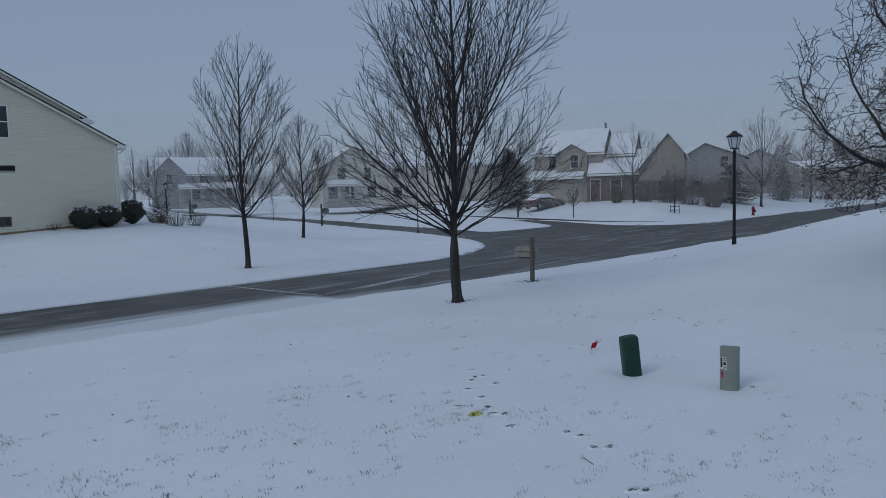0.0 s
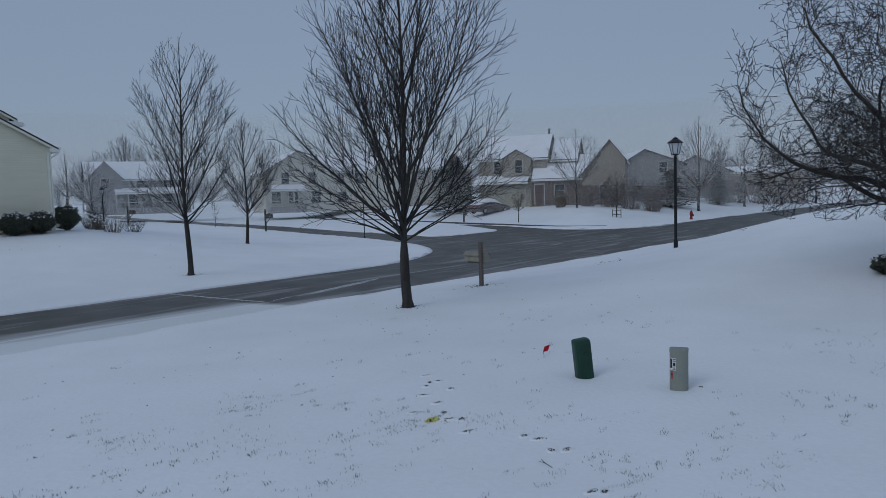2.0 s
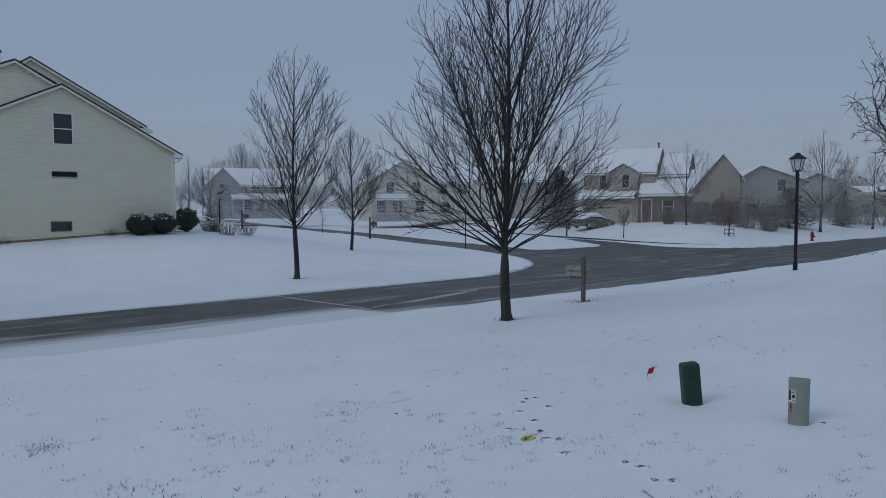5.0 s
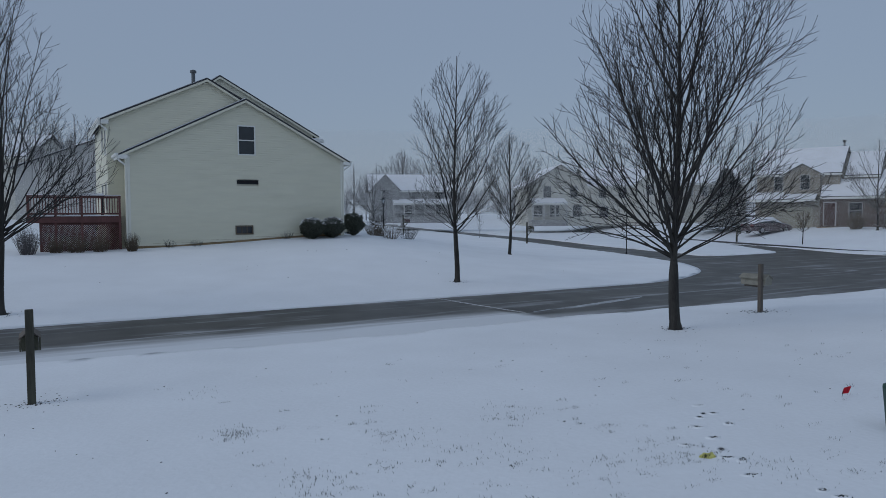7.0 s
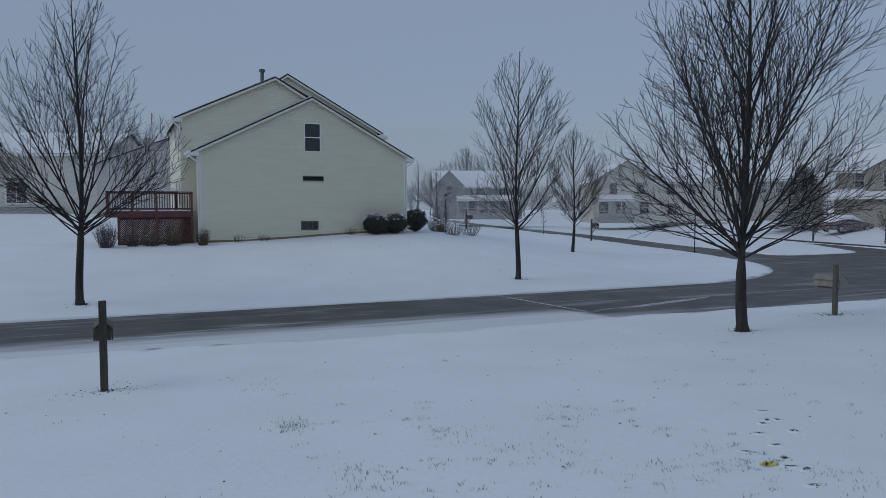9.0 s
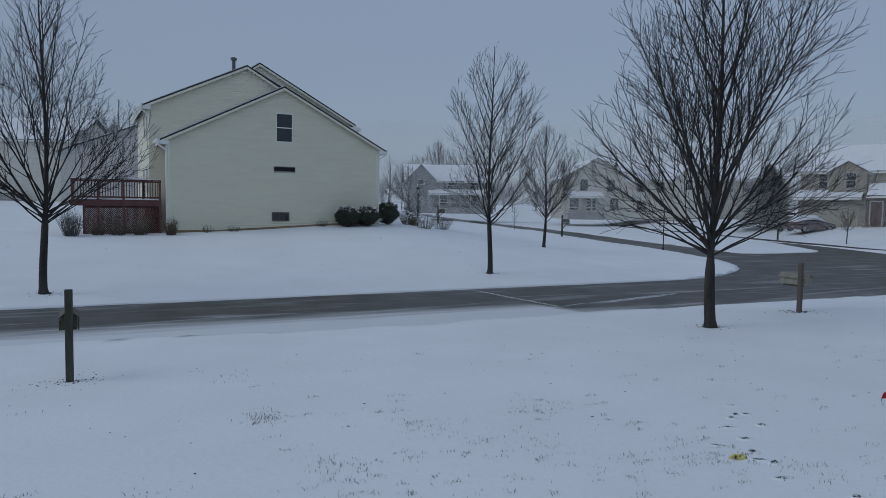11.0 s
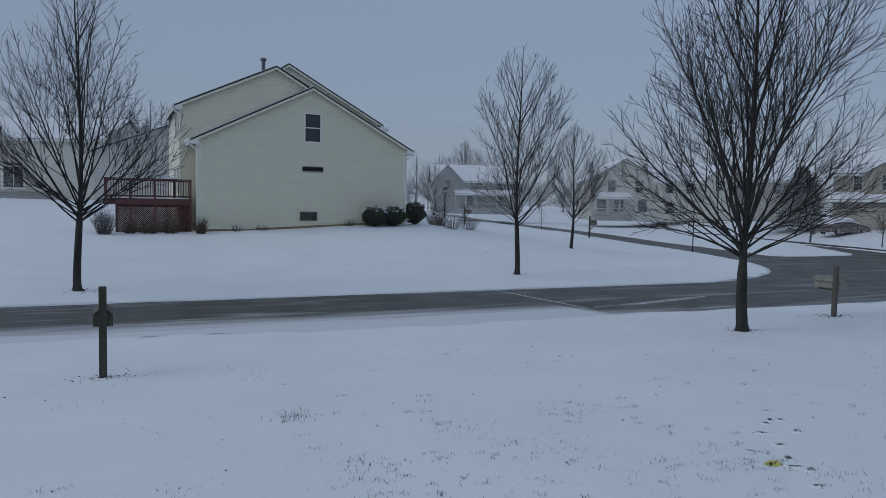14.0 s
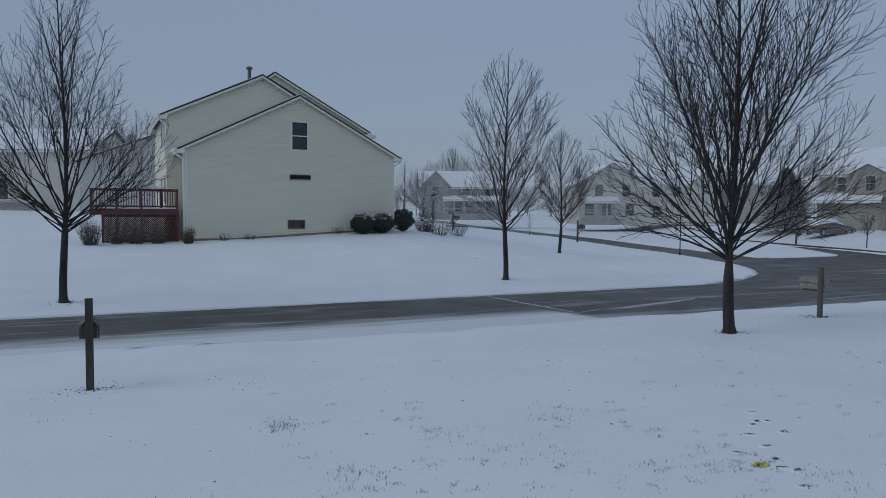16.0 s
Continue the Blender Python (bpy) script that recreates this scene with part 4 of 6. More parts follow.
# ---- wooden deck with lattice ----
def wooden_deck():
    t = thing("deck", street(0, 0, 0), "red-brown stained raised wooden deck with lattice skirt", "deck", TURN)
    x0, x1, y0, y1, zf, zt = -0.3, 3.6, 38.0, 41.8, 2.98, 3.96
    z0 = 1.2
    for i in range(27):
        yy = y0 + i * 0.142
        part("deck_board", boxed(x0 - 0.05, x1, yy, yy + 0.135, zf - 0.03, zf, bevel=0.004), DECK_WOOD, t)
    part("rim", boxed(x0 - 0.06, x1, y0 - 0.06, y0 - 0.015, zf - 0.3, zf - 0.02), DECK_WOOD, t)
    part("rim", boxed(x0 - 0.1, x0 - 0.056, y0 - 0.06, y1, zf - 0.3, zf - 0.02), DECK_WOOD, t)
    part("floor_snow", boxed(x0, x1, y0 - 0.012, y1, zf + 0.004, zf + 0.05, bevel=0.015), SNOW_ROOF, t, "thin snow on the deck floor")
    posts = [(x0, y0), (x0 + 1.1, y0), (x0 + 2.2, y0), (x1 - 0.06, y0), (x0, y1 - 0.1), (x0, (y0 + y1) / 2)]
    for px, py in posts:
        part("post", boxed(px - 0.05, px + 0.05, py - 0.05, py + 0.05, zf - 0.02 if px < 0.5 else z0, zt + 0.02, bevel=0.006), DECK_WOOD, t)
    part("post", boxed(0.13, 0.25, y0 + 0.0, y0 + 0.12, z0, zf - 0.3), DECK_WOOD, t)
    for zz in (zf + 0.12, zt - 0.09):
        part("rail", boxed(x0, x1, y0 - 0.03, y0 + 0.03, zz - 0.04, zz + 0.04), DECK_WOOD, t)
        part("rail", boxed(x0 - 0.03, x0 + 0.03, y0, y1, zz - 0.04, zz + 0.04), DECK_WOOD, t)
    part("cap_rail", boxed(x0 - 0.08, x1, y0 - 0.08, y0 + 0.08, zt - 0.04, zt, bevel=0.006), DECK_WOOD, t)
    part("cap_rail", boxed(x0 - 0.08, x0 + 0.08, y0 + 0.084, y1, zt - 0.04, zt, bevel=0.006), DECK_WOOD, t)
    part("rail_snow", boxed(x0 - 0.06, x1, y0 - 0.06, y0 + 0.06, zt + 0.004, zt + 0.03, bevel=0.01), SNOW_ROOF, t)
    bal = mesh_of(boxed(-0.019, 0.019, -0.019, 0.019, zf + 0.08, zt - 0.09), DECK_WOOD)
    for i in range(32):
        o = new("baluster", bal)
        o.parent = t
        o.location = (x0 + 0.12 + i * 0.117, y0 - 0.045, 0)
    for i in range(30):
        o = new("baluster", bal)
        o.parent = t
        o.location = (x0 - 0.045, y0 + 0.12 + i * 0.122, 0)
    # diagonal lattice, two crossing layers
    bm = bmesh.new()
    lx0, lx1, lz0, lz1, yy = 0.2, x1, z0, zf - 0.3, y0 + 0.02
    for layer, sg in ((0, 1), (1, -1)):
        k = -30
        while k < 60:
            c = lx0 + k * 0.1
            pts = []
            for z in (lz0, lz1):
                pts.append((c + sg * (z - lz0), z))
            (xa, za), (xb, zb_) = pts
            ta = max(0, (lx0 - xa) / (xb - xa)) if sg > 0 else max(0, (xa - lx1) / (xa - xb))
            tb = min(1, (lx1 - xa) / (xb - xa)) if sg > 0 else min(1, (xa - lx0) / (xa - xb))
            if tb - ta > 0.03:
                p, q = Vector((xa + (xb - xa) * ta, yy + layer * 0.012, za + (zb_ - za) * ta)), Vector((xa + (xb - xa) * tb, yy + layer * 0.012, za + (zb_ - za) * tb))
                tube(bm, [p, q], [0.024, 0.024], 4)
            k += 1
    part("lattice", bm, DECK_WOOD, t, "red-brown crossed lattice strips")
    part("lattice_frame", boxed(lx0, lx1, y0, y0 + 0.03, lz0, lz0 + 0.09), DECK_WOOD, t)
    part("lattice_frame", boxed(lx0, lx1, y0 + 0.05, y0 + 0.09, lz1 - 0.1, lz1), DECK_WOOD, t)
    g = thing("patio_table", street(0, 0, 0) + Vector((0, 0, 0)), "snow-covered table standing on the wooden deck", "table", TURN)
    part("tabletop", boxed(1.9, 3.0, 39.4, 40.4, zf + 0.95, zf + 1.0, bevel=0.01), DARK, g)
    part("snow_cover", boxed(1.92, 2.98, 39.42, 40.38, zf + 1.005, zf + 1.13, bevel=0.05), SNOW_ROOF, g, "cushion of snow")
    for lx in (1.98, 2.92):
        for ly in (39.48, 40.32):
            part("leg", boxed(lx - 0.03, lx + 0.03, ly - 0.03, ly + 0.03, zf + 0.05, zf + 0.95), DARK, g)


wooden_deck()

# ---- houses farther off ----
TAN = mat("tan_siding", (0.275, 0.25, 0.21), 0.7, var=0.07, scale=0.8, fine=40, bump=0.1, stretch=(1, 1, 6))
GREY_SIDING = mat("grey_siding", (0.25, 0.25, 0.25), 0.7, var=0.07, scale=0.8, fine=40, bump=0.1, stretch=(1, 1, 6))
PALE = mat("pale_siding", (0.52, 0.51, 0.45), 0.7, var=0.07, scale=0.8, fine=40, bump=0.1, stretch=(1, 1, 6))
BRICK = mat("brown_brick_front", (0.125, 0.098, 0.086), 0.9, var=0.25, scale=5, fine=30, bump=0.3)
DOOR_CREAM = mat("cream_garage_door", (0.34, 0.325, 0.265), 0.6, var=0.05, bump=0.05)


def garage_door(h, x0, x1, z0, z1, y):
    d = part("garage_door", boxed(x0, x1, y - 0.02, y + 0.05, z0, z1), DOOR_CREAM, h, "cream panelled garage door")
    rows, cols = 4, 6
    for r in range(rows):
        for c in range(cols):
            a, b = x0 + (x1 - x0) * c / cols + 0.06, x0 + (x1 - x0) * (c + 1) / cols - 0.06
            p, q = z0 + (z1 - z0) * r / rows + 0.06, z0 + (z1 - z0) * (r + 1) / rows - 0.06
            part("panel", boxed(a, b, y - 0.045, y - 0.022, p, q), DOOR_CREAM, d)


def entry_door(h, x, z, y, m=RED_BROWN):
    f = part("door_frame", boxed(x - 0.55, x + 0.55, y - 0.03, y + 0.02, z, z + 2.2), FAR_TRIM, h, "white door surround")
    d = part("door", boxed(x - 0.45, x + 0.45, y - 0.06, y - 0.032, z + 0.02, z + 2.08), m, h, "dark entry door")
    part("step", boxed(x - 0.9, x + 0.9, y - 1.0, y - 0.1, z - 0.5, z - 0.12, bevel=0.02), FOUNDATION, h)


def shed_roof(h, x0, x1, y0, y1, z0, z1):
    bm = bmesh.new()
    prism(bm, [(y0, z0), (y1, z1), (y1, z1 + 0.12), (y0, z0 + 0.12)], x0, x1, True)
    d = part("porch_roof", bm, SHINGLE, h)
    bm = bmesh.new()
    prism(bm, [(y0 + 0.04, z0 + 0.13), (y1, z1 + 0.124), (y1, z1 + 0.2), (y0 + 0.04, z0 + 0.2)], x0 + 0.04, x1 - 0.04, True)
    part("roof_snow", bm, SNOW_ROOF, d)
    part("fascia", boxed(x0, x1, y0 - 0.03, y0 - 0.002, z0 - 0.1, z0 + 0.1), TRIM, d)


def garage_house():
    """Tan house across the side street: garage wing, entry, steep gable. Local x runs along its front, y goes back."""
    g0 = 1.5
    h = thing("garage_house", street(64.27, 41.04, 0), "tan sided house with garage, steep gables and snowy roofs", "house", -37)
    # two-storey block with its ridge along the front, and the small gable over the garage
    gable_wall(h, -6.1, 1.2, 0.4, 8.0, g0 - 0.6, 6.8, 9.3, TAN, along_x=True)
    roof(h, -6.2, 1.2, 0.4, 8.0, 6.8, 9.3, along_x=True, over=0.3, over_end=0.2)
    gable_wall(h, -3.5, -0.4, -0.02, 3.0, g0 - 0.6, 6.65, 7.55, TAN)
    roof(h, -3.5, -0.4, -0.02, 3.4, 6.65, 7.55, over=0.3, over_end=0.2)
    gable_wall(h, -6.1, -0.4, 0.0, 0.38, g0 - 0.6, 4.6, 4.62, TAN, along_x=True)
    shed_roof(h, -6.4, -0.6, -1.0, 0.35, 4.1, 4.75)
    garage_door(h, -5.5, -1.0, g0 - 0.05, 3.5, -0.04)
    window(h, -4.1, 5.1, 0.72, 1.35, 0.39, frame_mat=FAR_TRIM)
    window(h, -1.7, 5.15, 0.75, 1.35, -0.03, frame_mat=FAR_TRIM)
    # lower block beside it, its ridge in line
    gable_wall(h, 1.25, 4.3, 0.9, 7.4, g0 - 0.6, 6.5, 8.7, TAN, along_x=True)
    roof(h, 1.65, 4.3, 0.9, 7.4, 6.5, 8.7, along_x=True, over=0.25, over_end=0.15)
    # low roof over the entry
    gable_wall(h, -0.3, 5.0, -0.4, 1.5, g0 - 0.6, 4.3, 4.35, BRICK, along_x=True)
    shed_roof(h, -0.3, 5.6, -0.7, 1.7, 4.3, 6.7)
    entry_door(h, 0.5, 1.75, -0.41)
    window(h, 2.6, 2.5, 1.0, 1.3, -0.42, frame_mat=FAR_TRIM)
    # steep brick-footed gable
    gable_wall(h, 4.9, 9.2, -0.8, 7.0, g0 - 0.6, 4.75, 8.1, TAN, xr=7.7, ze2=6.2)
    part("brick_front", boxed(4.9, 9.2, -0.83, -0.804, g0 - 0.6, 3.6), BRICK, h, "brown brick lower front")
    roof(h, 4.9, 9.2, -0.85, 7.0, 4.75, 8.1, over=0.2, xr=7.7, ze2=6.2)
    window(h, 7.3, 2.2, 1.2, 1.4, -0.84, frame_mat=FAR_TRIM)
    bm = bmesh.new()
    lathe(bm, [(0.09, 8.6), (0.09, 9.85), (0.16, 9.86), (0.16, 10.0)], 10, Matrix.Translation((0.9, 4.6, 0)))
    part("flue_pipe", bm, BLACK_METAL, h)
    return h


garage_house()


def plain_house(u, n, turn, w, d, ze, zr, base, m, label, along_x=False, wins=(), porch=None, garage=None, wing=None, xr=None):
    h = thing("house", street(u, n, 0), label, "house", turn, group="houses across the side street")
    gable_wall(h, -w / 2, w / 2, 0, d, base - 0.6, ze, zr, m, along_x=along_x, xr=xr)
    roof(h, -w / 2, w / 2, 0, d, ze, zr, along_x=along_x, over=0.4, xr=xr)
    for x, z, ww, hh in wins:
        window(h, x, z, ww, hh, -0.01, frame_mat=FAR_TRIM)
    if porch:
        x0, x1, z = porch
        shed_roof(h, x0, x1, -1.9, 0, z, z + 0.6)
        part("porch_floor", boxed(x0, x1, -1.9, -0.01, base - 0.6, base + 0.25, bevel=0.02), GREY_SIDING, h, "low grey porch base")
        part("porch_rail", boxed(x0 + 0.1, x1 - 0.1, -1.84, -1.78, base + 0.95, base + 1.05), FAR_TRIM, h)
        for wx in (x0 + 0.25 * (x1 - x0), x0 + 0.72 * (x1 - x0)):
            window(h, wx, base + 0.7, 1.2, 1.5, -0.012, frame_mat=FAR_TRIM)
        k = max(2, int((x1 - x0) / 1.5))
        for i in range(k + 1):
            xx = x0 + 0.15 + (x1 - x0 - 0.3) * i / k
            part("porch_post", boxed(xx - 0.09, xx + 0.08, -1.8, -1.64, base - 0.3, z), FAR_TRIM, h)
    if garage:
        garage_door(h, garage[0], garage[1], base, base + 2.2, -0.02)
    if wing:
        x0, x1, y0, y1, we, wr = wing
        gable_wall(h, x0, x1, y0, y1, base - 0.6, we, wr, m)
        roof(h, x0, x1, y0, y1, we, wr, over=0.3)
        window(h, (x0 + x1) / 2, we - 1.5, 1.0, 1.35, y0 - 0.01)
    return h


# grey gable beside the garage house, then the row seen behind the big tree
plain_house(81.11, 35.61, -24, 7.4, 10, 6.0, 7.7, 1.3, GREY_SIDING, "grey sided gabled house behind bare bushes", wins=((1.3, 4.9, 0.9, 1.3), (-1.6, 2.1, 1.2, 1.4)), xr=-0.9)
plain_house(97.0, 36.5, -34, 9, 9, 5.2, 7.4, 1.3, GREY_SIDING, "grey sided house far behind street trees", wins=((-3, 2.4, 1.1, 1.3), (2.5, 2.4, 1.1, 1.3)))
plain_house(114.0, 33.0, -38, 12, 9, 5.2, 6.1, 1.2, TAN, "brownish house far along the street", along_x=True, wins=((-3, 2.2, 1.2, 1.4), (3, 2.2, 1.2, 1.4)))
plain_house(62.6, 78.0, 5, 9.0, 9, 6.9, 9.6, 1.9, PALE, "pale sided gabled house with porch columns", wins=((-1.8, 5.2, 1.0, 1.5), (1.9, 5.2, 1.0, 1.5), (2.4, 2.6, 1.2, 1.5)), porch=(-4.3, 0.6, 4.3))
plain_house(71.0, 74.0, 4, 10.5, 9, 6.9, 9.4, 1.9, PALE, "pale sided two-storey house with snowy roof", along_x=True, wins=((-3.4, 5.1, 1.0, 1.4), (-0.6, 5.1, 1.0, 1.4), (3.2, 5.1, 1.0, 1.4), (-3.2, 2.5, 1.2, 1.4), (1.8, 2.5, 1.2, 1.4)), wing=(1.0, 5.0, -0.8, 5, 7.0, 8.6))
plain_house(81.0, 68.0, 2, 9.5, 9, 7.2, 9.7, 1.9, TAN, "tan two-storey house behind an evergreen", along_x=True, wins=((-3.2, 5.3, 1.0, 1.4), (-1.0, 5.3, 1.0, 1.4), (1.6, 5.3, 1.0, 1.4)), garage=(-3.8, 1.2))
plain_house(49.0, 95.0, 8, 13.0, 9, 6.6, 9.0, 2.3, GREY_SIDING, "grey two-storey house with long snowy porch roof", along_x=True, wins=((-4.2, 5.2, 1.6, 1.3), (0.2, 5.2, 1.2, 1.3), (3.6, 5.2, 1.2, 1.3)), porch=(-3.4, 6.0, 4.5), wing=(-6.4, -2.4, -0.6, 5, 6.7, 8.8))
plain_house(34.5, 112.0, 10, 12, 9, 6.4, 9.0, 2.6, GREY_SIDING, "grey house far down the side street", along_x=True, wins=((-3, 5, 1.1, 1.3), (2, 5, 1.1, 1.3)))


def back_house():
    """Long pale house behind the deck, with sliding door, back steps and two dishes."""
    h = thing("house", street(-6.0, 76.5, 0), "long beige house with sliding door and snowy roof", "house", 4)
    # Beige is lightened, fog over the distance put into the colour.
    gable_wall(h, -14, 6.0, 0, 9, 1.5, 8.4, 10.6, mat("beige_siding", (0.56, 0.55, 0.50), 0.7, var=0.08, scale=0.8, fine=40, bump=0.1, stretch=(1, 1, 6)), along_x=True)
    roof(h, -14, 6.0, 0, 9, 8.4, 10.6, along_x=True, over=0.4)
    window(h, -2.6, 3.75, 1.9, 1.9, -0.01, sash=False, cols=2, slim=0.16)
    part("transom", boxed(-3.5, -1.7, -0.04, 0.01, 5.78, 6.05), DARK_GLASS, h)
    for k in range(3):
        part("step", boxed(-5.2 + 0.2 * k, 2.5 - 0.2 * k, -1.6 + 0.4 * k, -1.2 + 0.4 * k, 2.6, 2.95 + 0.2 * k), GREY_SIDING, h)
    # Wing siding: a grey made lighter to imitate the same fog.
    gable_wall(h, 5.2, 15.5, -0.5, 8.5, 1.5, 7.3, 9.8, mat("fogged_grey_siding", (0.43, 0.43, 0.42), 0.7, var=0.07, scale=0.8, fine=40, bump=0.1, stretch=(1, 1, 6)), xr=12.6)
    roof(h, 5.2, 15.5, -0.55, 8.5, 7.3, 9.8, over=0.35, xr=12.6)
    for k, (x, z, r) in enumerate(((7.4, 8.55, 0.62), (10.2, 9.2, 0.45))):
        bm = bmesh.new()
        tilt = Matrix.Translation((x, -0.9, z)) @ Matrix.Rotation(radians(62), 4, "X") @ Matrix.Rotation(radians(25), 4, "Y")
        lathe(bm, [(r * 0.12, 0.02), (r * 0.6, 0.06), (r, 0.16), (r, 0.18), (r * 0.6, 0.09), (r * 0.1, 0.05)], 16, tilt)
        d = part("satellite_dish", bm, GREY_SIDING, h, "grey satellite dish")
        bm = bmesh.new()
        tube(bm, [Vector((x, -0.85, z - 0.1)), Vector((x, -0.7, z - 0.8))], [0.04, 0.04], 6)
        part("mast", bm, BLACK_METAL, d)


back_house()


# ---- parked car ----
def parked_car():
    t = thing("car", on_ground(60.2, 44.1, 0.0), "dark red sedan parked on a driveway under snow", "car", 18)
    PAINT = mat("dark_red_paint", (0.105, 0.08, 0.085), 0.4, var=0.3, bump=0.02)
    TYRE = mat("tyre_rubber", (0.02, 0.02, 0.021), 0.8, bump=0.2)
    RIM = mat("alloy_rim", (0.35, 0.36, 0.37), 0.4, metal=0.7, bump=0.0)

    def loft(sections, m, name, label=""):
        bm = bmesh.new()
        rings = []
        for x, zlo, zhi, hw, tuck in sections:
            ring = [(-hw, zlo), (-hw * 1.02, (zlo + zhi) / 2), (-hw * tuck, zhi - 0.03), (-hw * tuck * 0.85, zhi), (hw * tuck * 0.85, zhi), (hw * tuck, zhi - 0.03), (hw * 1.02, (zlo + zhi) / 2), (hw, zlo)]
            rings.append([bm.verts.new((x, y, z)) for y, z in ring])
        for a, b in zip(rings, rings[1:]):
            for k in range(8):
                bm.faces.new((a[k], a[(k + 1) % 8], b[(k + 1) % 8], b[k]))
        bm.faces.new(rings[0])
        bm.faces.new(rings[-1][::-1])
        bmesh.ops.recalc_face_normals(bm, faces=bm.faces)
        return part(name, bm, m, t, label, smooth=False)

    loft([(-2.3, 0.38, 0.78, 0.72, 0.95), (-2.2, 0.25, 0.92, 0.84, 0.95), (-1.4, 0.22, 0.98, 0.88, 0.95), (0.6, 0.22, 0.96, 0.88, 0.96), (1.6, 0.22, 0.86, 0.86, 0.94), (2.2, 0.28, 0.72, 0.78, 0.92), (2.3, 0.36, 0.6, 0.66, 0.92)], PAINT, "body", "dark red car body")
    loft([(-1.75, 0.95, 1.0, 0.74, 0.95), (-1.0, 0.95, 1.38, 0.76, 0.82), (0.1, 0.95, 1.42, 0.76, 0.82), (0.95, 0.93, 1.0, 0.74, 0.95)], DARK_GLASS, "cabin", "dark car windows")
    loft([(-1.8, 0.985, 1.09, 0.72, 0.9), (-1.0, 1.14, 1.52, 0.785, 0.82), (0.1, 1.16, 1.55, 0.785, 0.82), (1.0, 0.965, 1.1, 0.72, 0.92)], SNOW_ROOF, "snow_cover", "thick snow on roof and glass")
    loft([(1.0, 0.95, 1.0, 0.72, 0.9), (1.7, 0.87, 0.93, 0.72, 0.9), (2.15, 0.73, 0.78, 0.62, 0.9)], SNOW_ROOF, "hood_snow")
    loft([(-2.22, 0.925, 0.96, 0.7, 0.9), (-1.75, 0.96, 1.03, 0.72, 0.9)], SNOW_ROOF, "trunk_snow")
    for y in (-0.62, 0.62):
        part("tail_light", boxed(-2.31, -2.2, y - 0.16, y + 0.16, 0.66, 0.84, bevel=0.02), RED_PAINT, t, "red tail light")
    part("bumper", boxed(-2.36, -2.18, -0.75, 0.75, 0.3, 0.5, bevel=0.04), PAINT, t)
    for x in (-1.4, 1.35):
        for y in (-0.86, 0.86):
            sp = Matrix.Translation((x, y, 0.31)) @ Matrix.Rotation(radians(90), 4, "X")
            bm = bmesh.new()
            lathe(bm, [(0.2, -0.1), (0.29, -0.1), (0.31, -0.06), (0.31, 0.06), (0.29, 0.1), (0.2, 0.1)], 18, sp)
            wheel = part("wheel", bm, TYRE, t)
            bm = bmesh.new()
            lathe(bm, [(0.2, -0.105), (0.05, -0.112), (0.05, 0.112), (0.2, 0.105)], 12, sp)
            part("rim", bm, RIM, wheel, "grey alloy rim")


parked_car()


# ---- hydrant, tree cage ----
def hydrant(u, n):
    t = thing("fire_hydrant", on_ground(u, n), "small red fire hydrant standing in snow", "hydrant", 30)
    bm = bmesh.new()
    lathe(bm, [(0.16, -0.05), (0.16, 0.06), (0.11, 0.08), (0.105, 0.5), (0.15, 0.52), (0.15, 0.57), (0.12, 0.6), (0.1, 0.72), (0.03, 0.78), (0.03, 0.84)], 12)
    part("barrel", bm, RED_PAINT, t, smooth=False)
    for sg in (-1, 1):
        bm = bmesh.new()
        lathe(bm, [(0.055, 0.08), (0.055, 0.17), (0.07, 0.175), (0.07, 0.22), (0.03, 0.24)], 10, Matrix.Translation((0, 0, 0.44)) @ Matrix.Rotation(radians(90 * sg), 4, "Y"))
        part("nozzle_cap", bm, RED_PAINT, t)
    bm = bmesh.new()
    lathe(bm, [(0.075, 0.08), (0.075, 0.17), (0.09, 0.175), (0.09, 0.23), (0.03, 0.25)], 10, Matrix.Translation((0, 0, 0.36)) @ Matrix.Rotation(radians(90), 4, "X"))
    part("nozzle_cap", bm, RED_PAINT, t)


hydrant(62.84, 23.9)


def tree_cage(u, n):
    t = thing("tree_guard", on_ground(u, n), "small dark wooden tree guard around a thin trunk", "tree guard", 10)
    for x in (-0.25, 0.25):
        for y in (-0.25, 0.25):
            part("stake", boxed(x - 0.02, x + 0.02, y - 0.02, y + 0.02, -0.1, 0.66), POST_WOOD, t)
    for z in (0.2, 0.52):
        for y in (-0.25, 0.25):
            part("slat", boxed(-0.27, 0.27, y - 0.015, y + 0.015, z, z + 0.04), POST_WOOD, t)
        for x in (-0.25, 0.25):
            part("slat", boxed(x - 0.015, x + 0.015, -0.23, 0.23, z, z + 0.04), POST_WOOD, t)


tree_cage(56.9, 28.1)


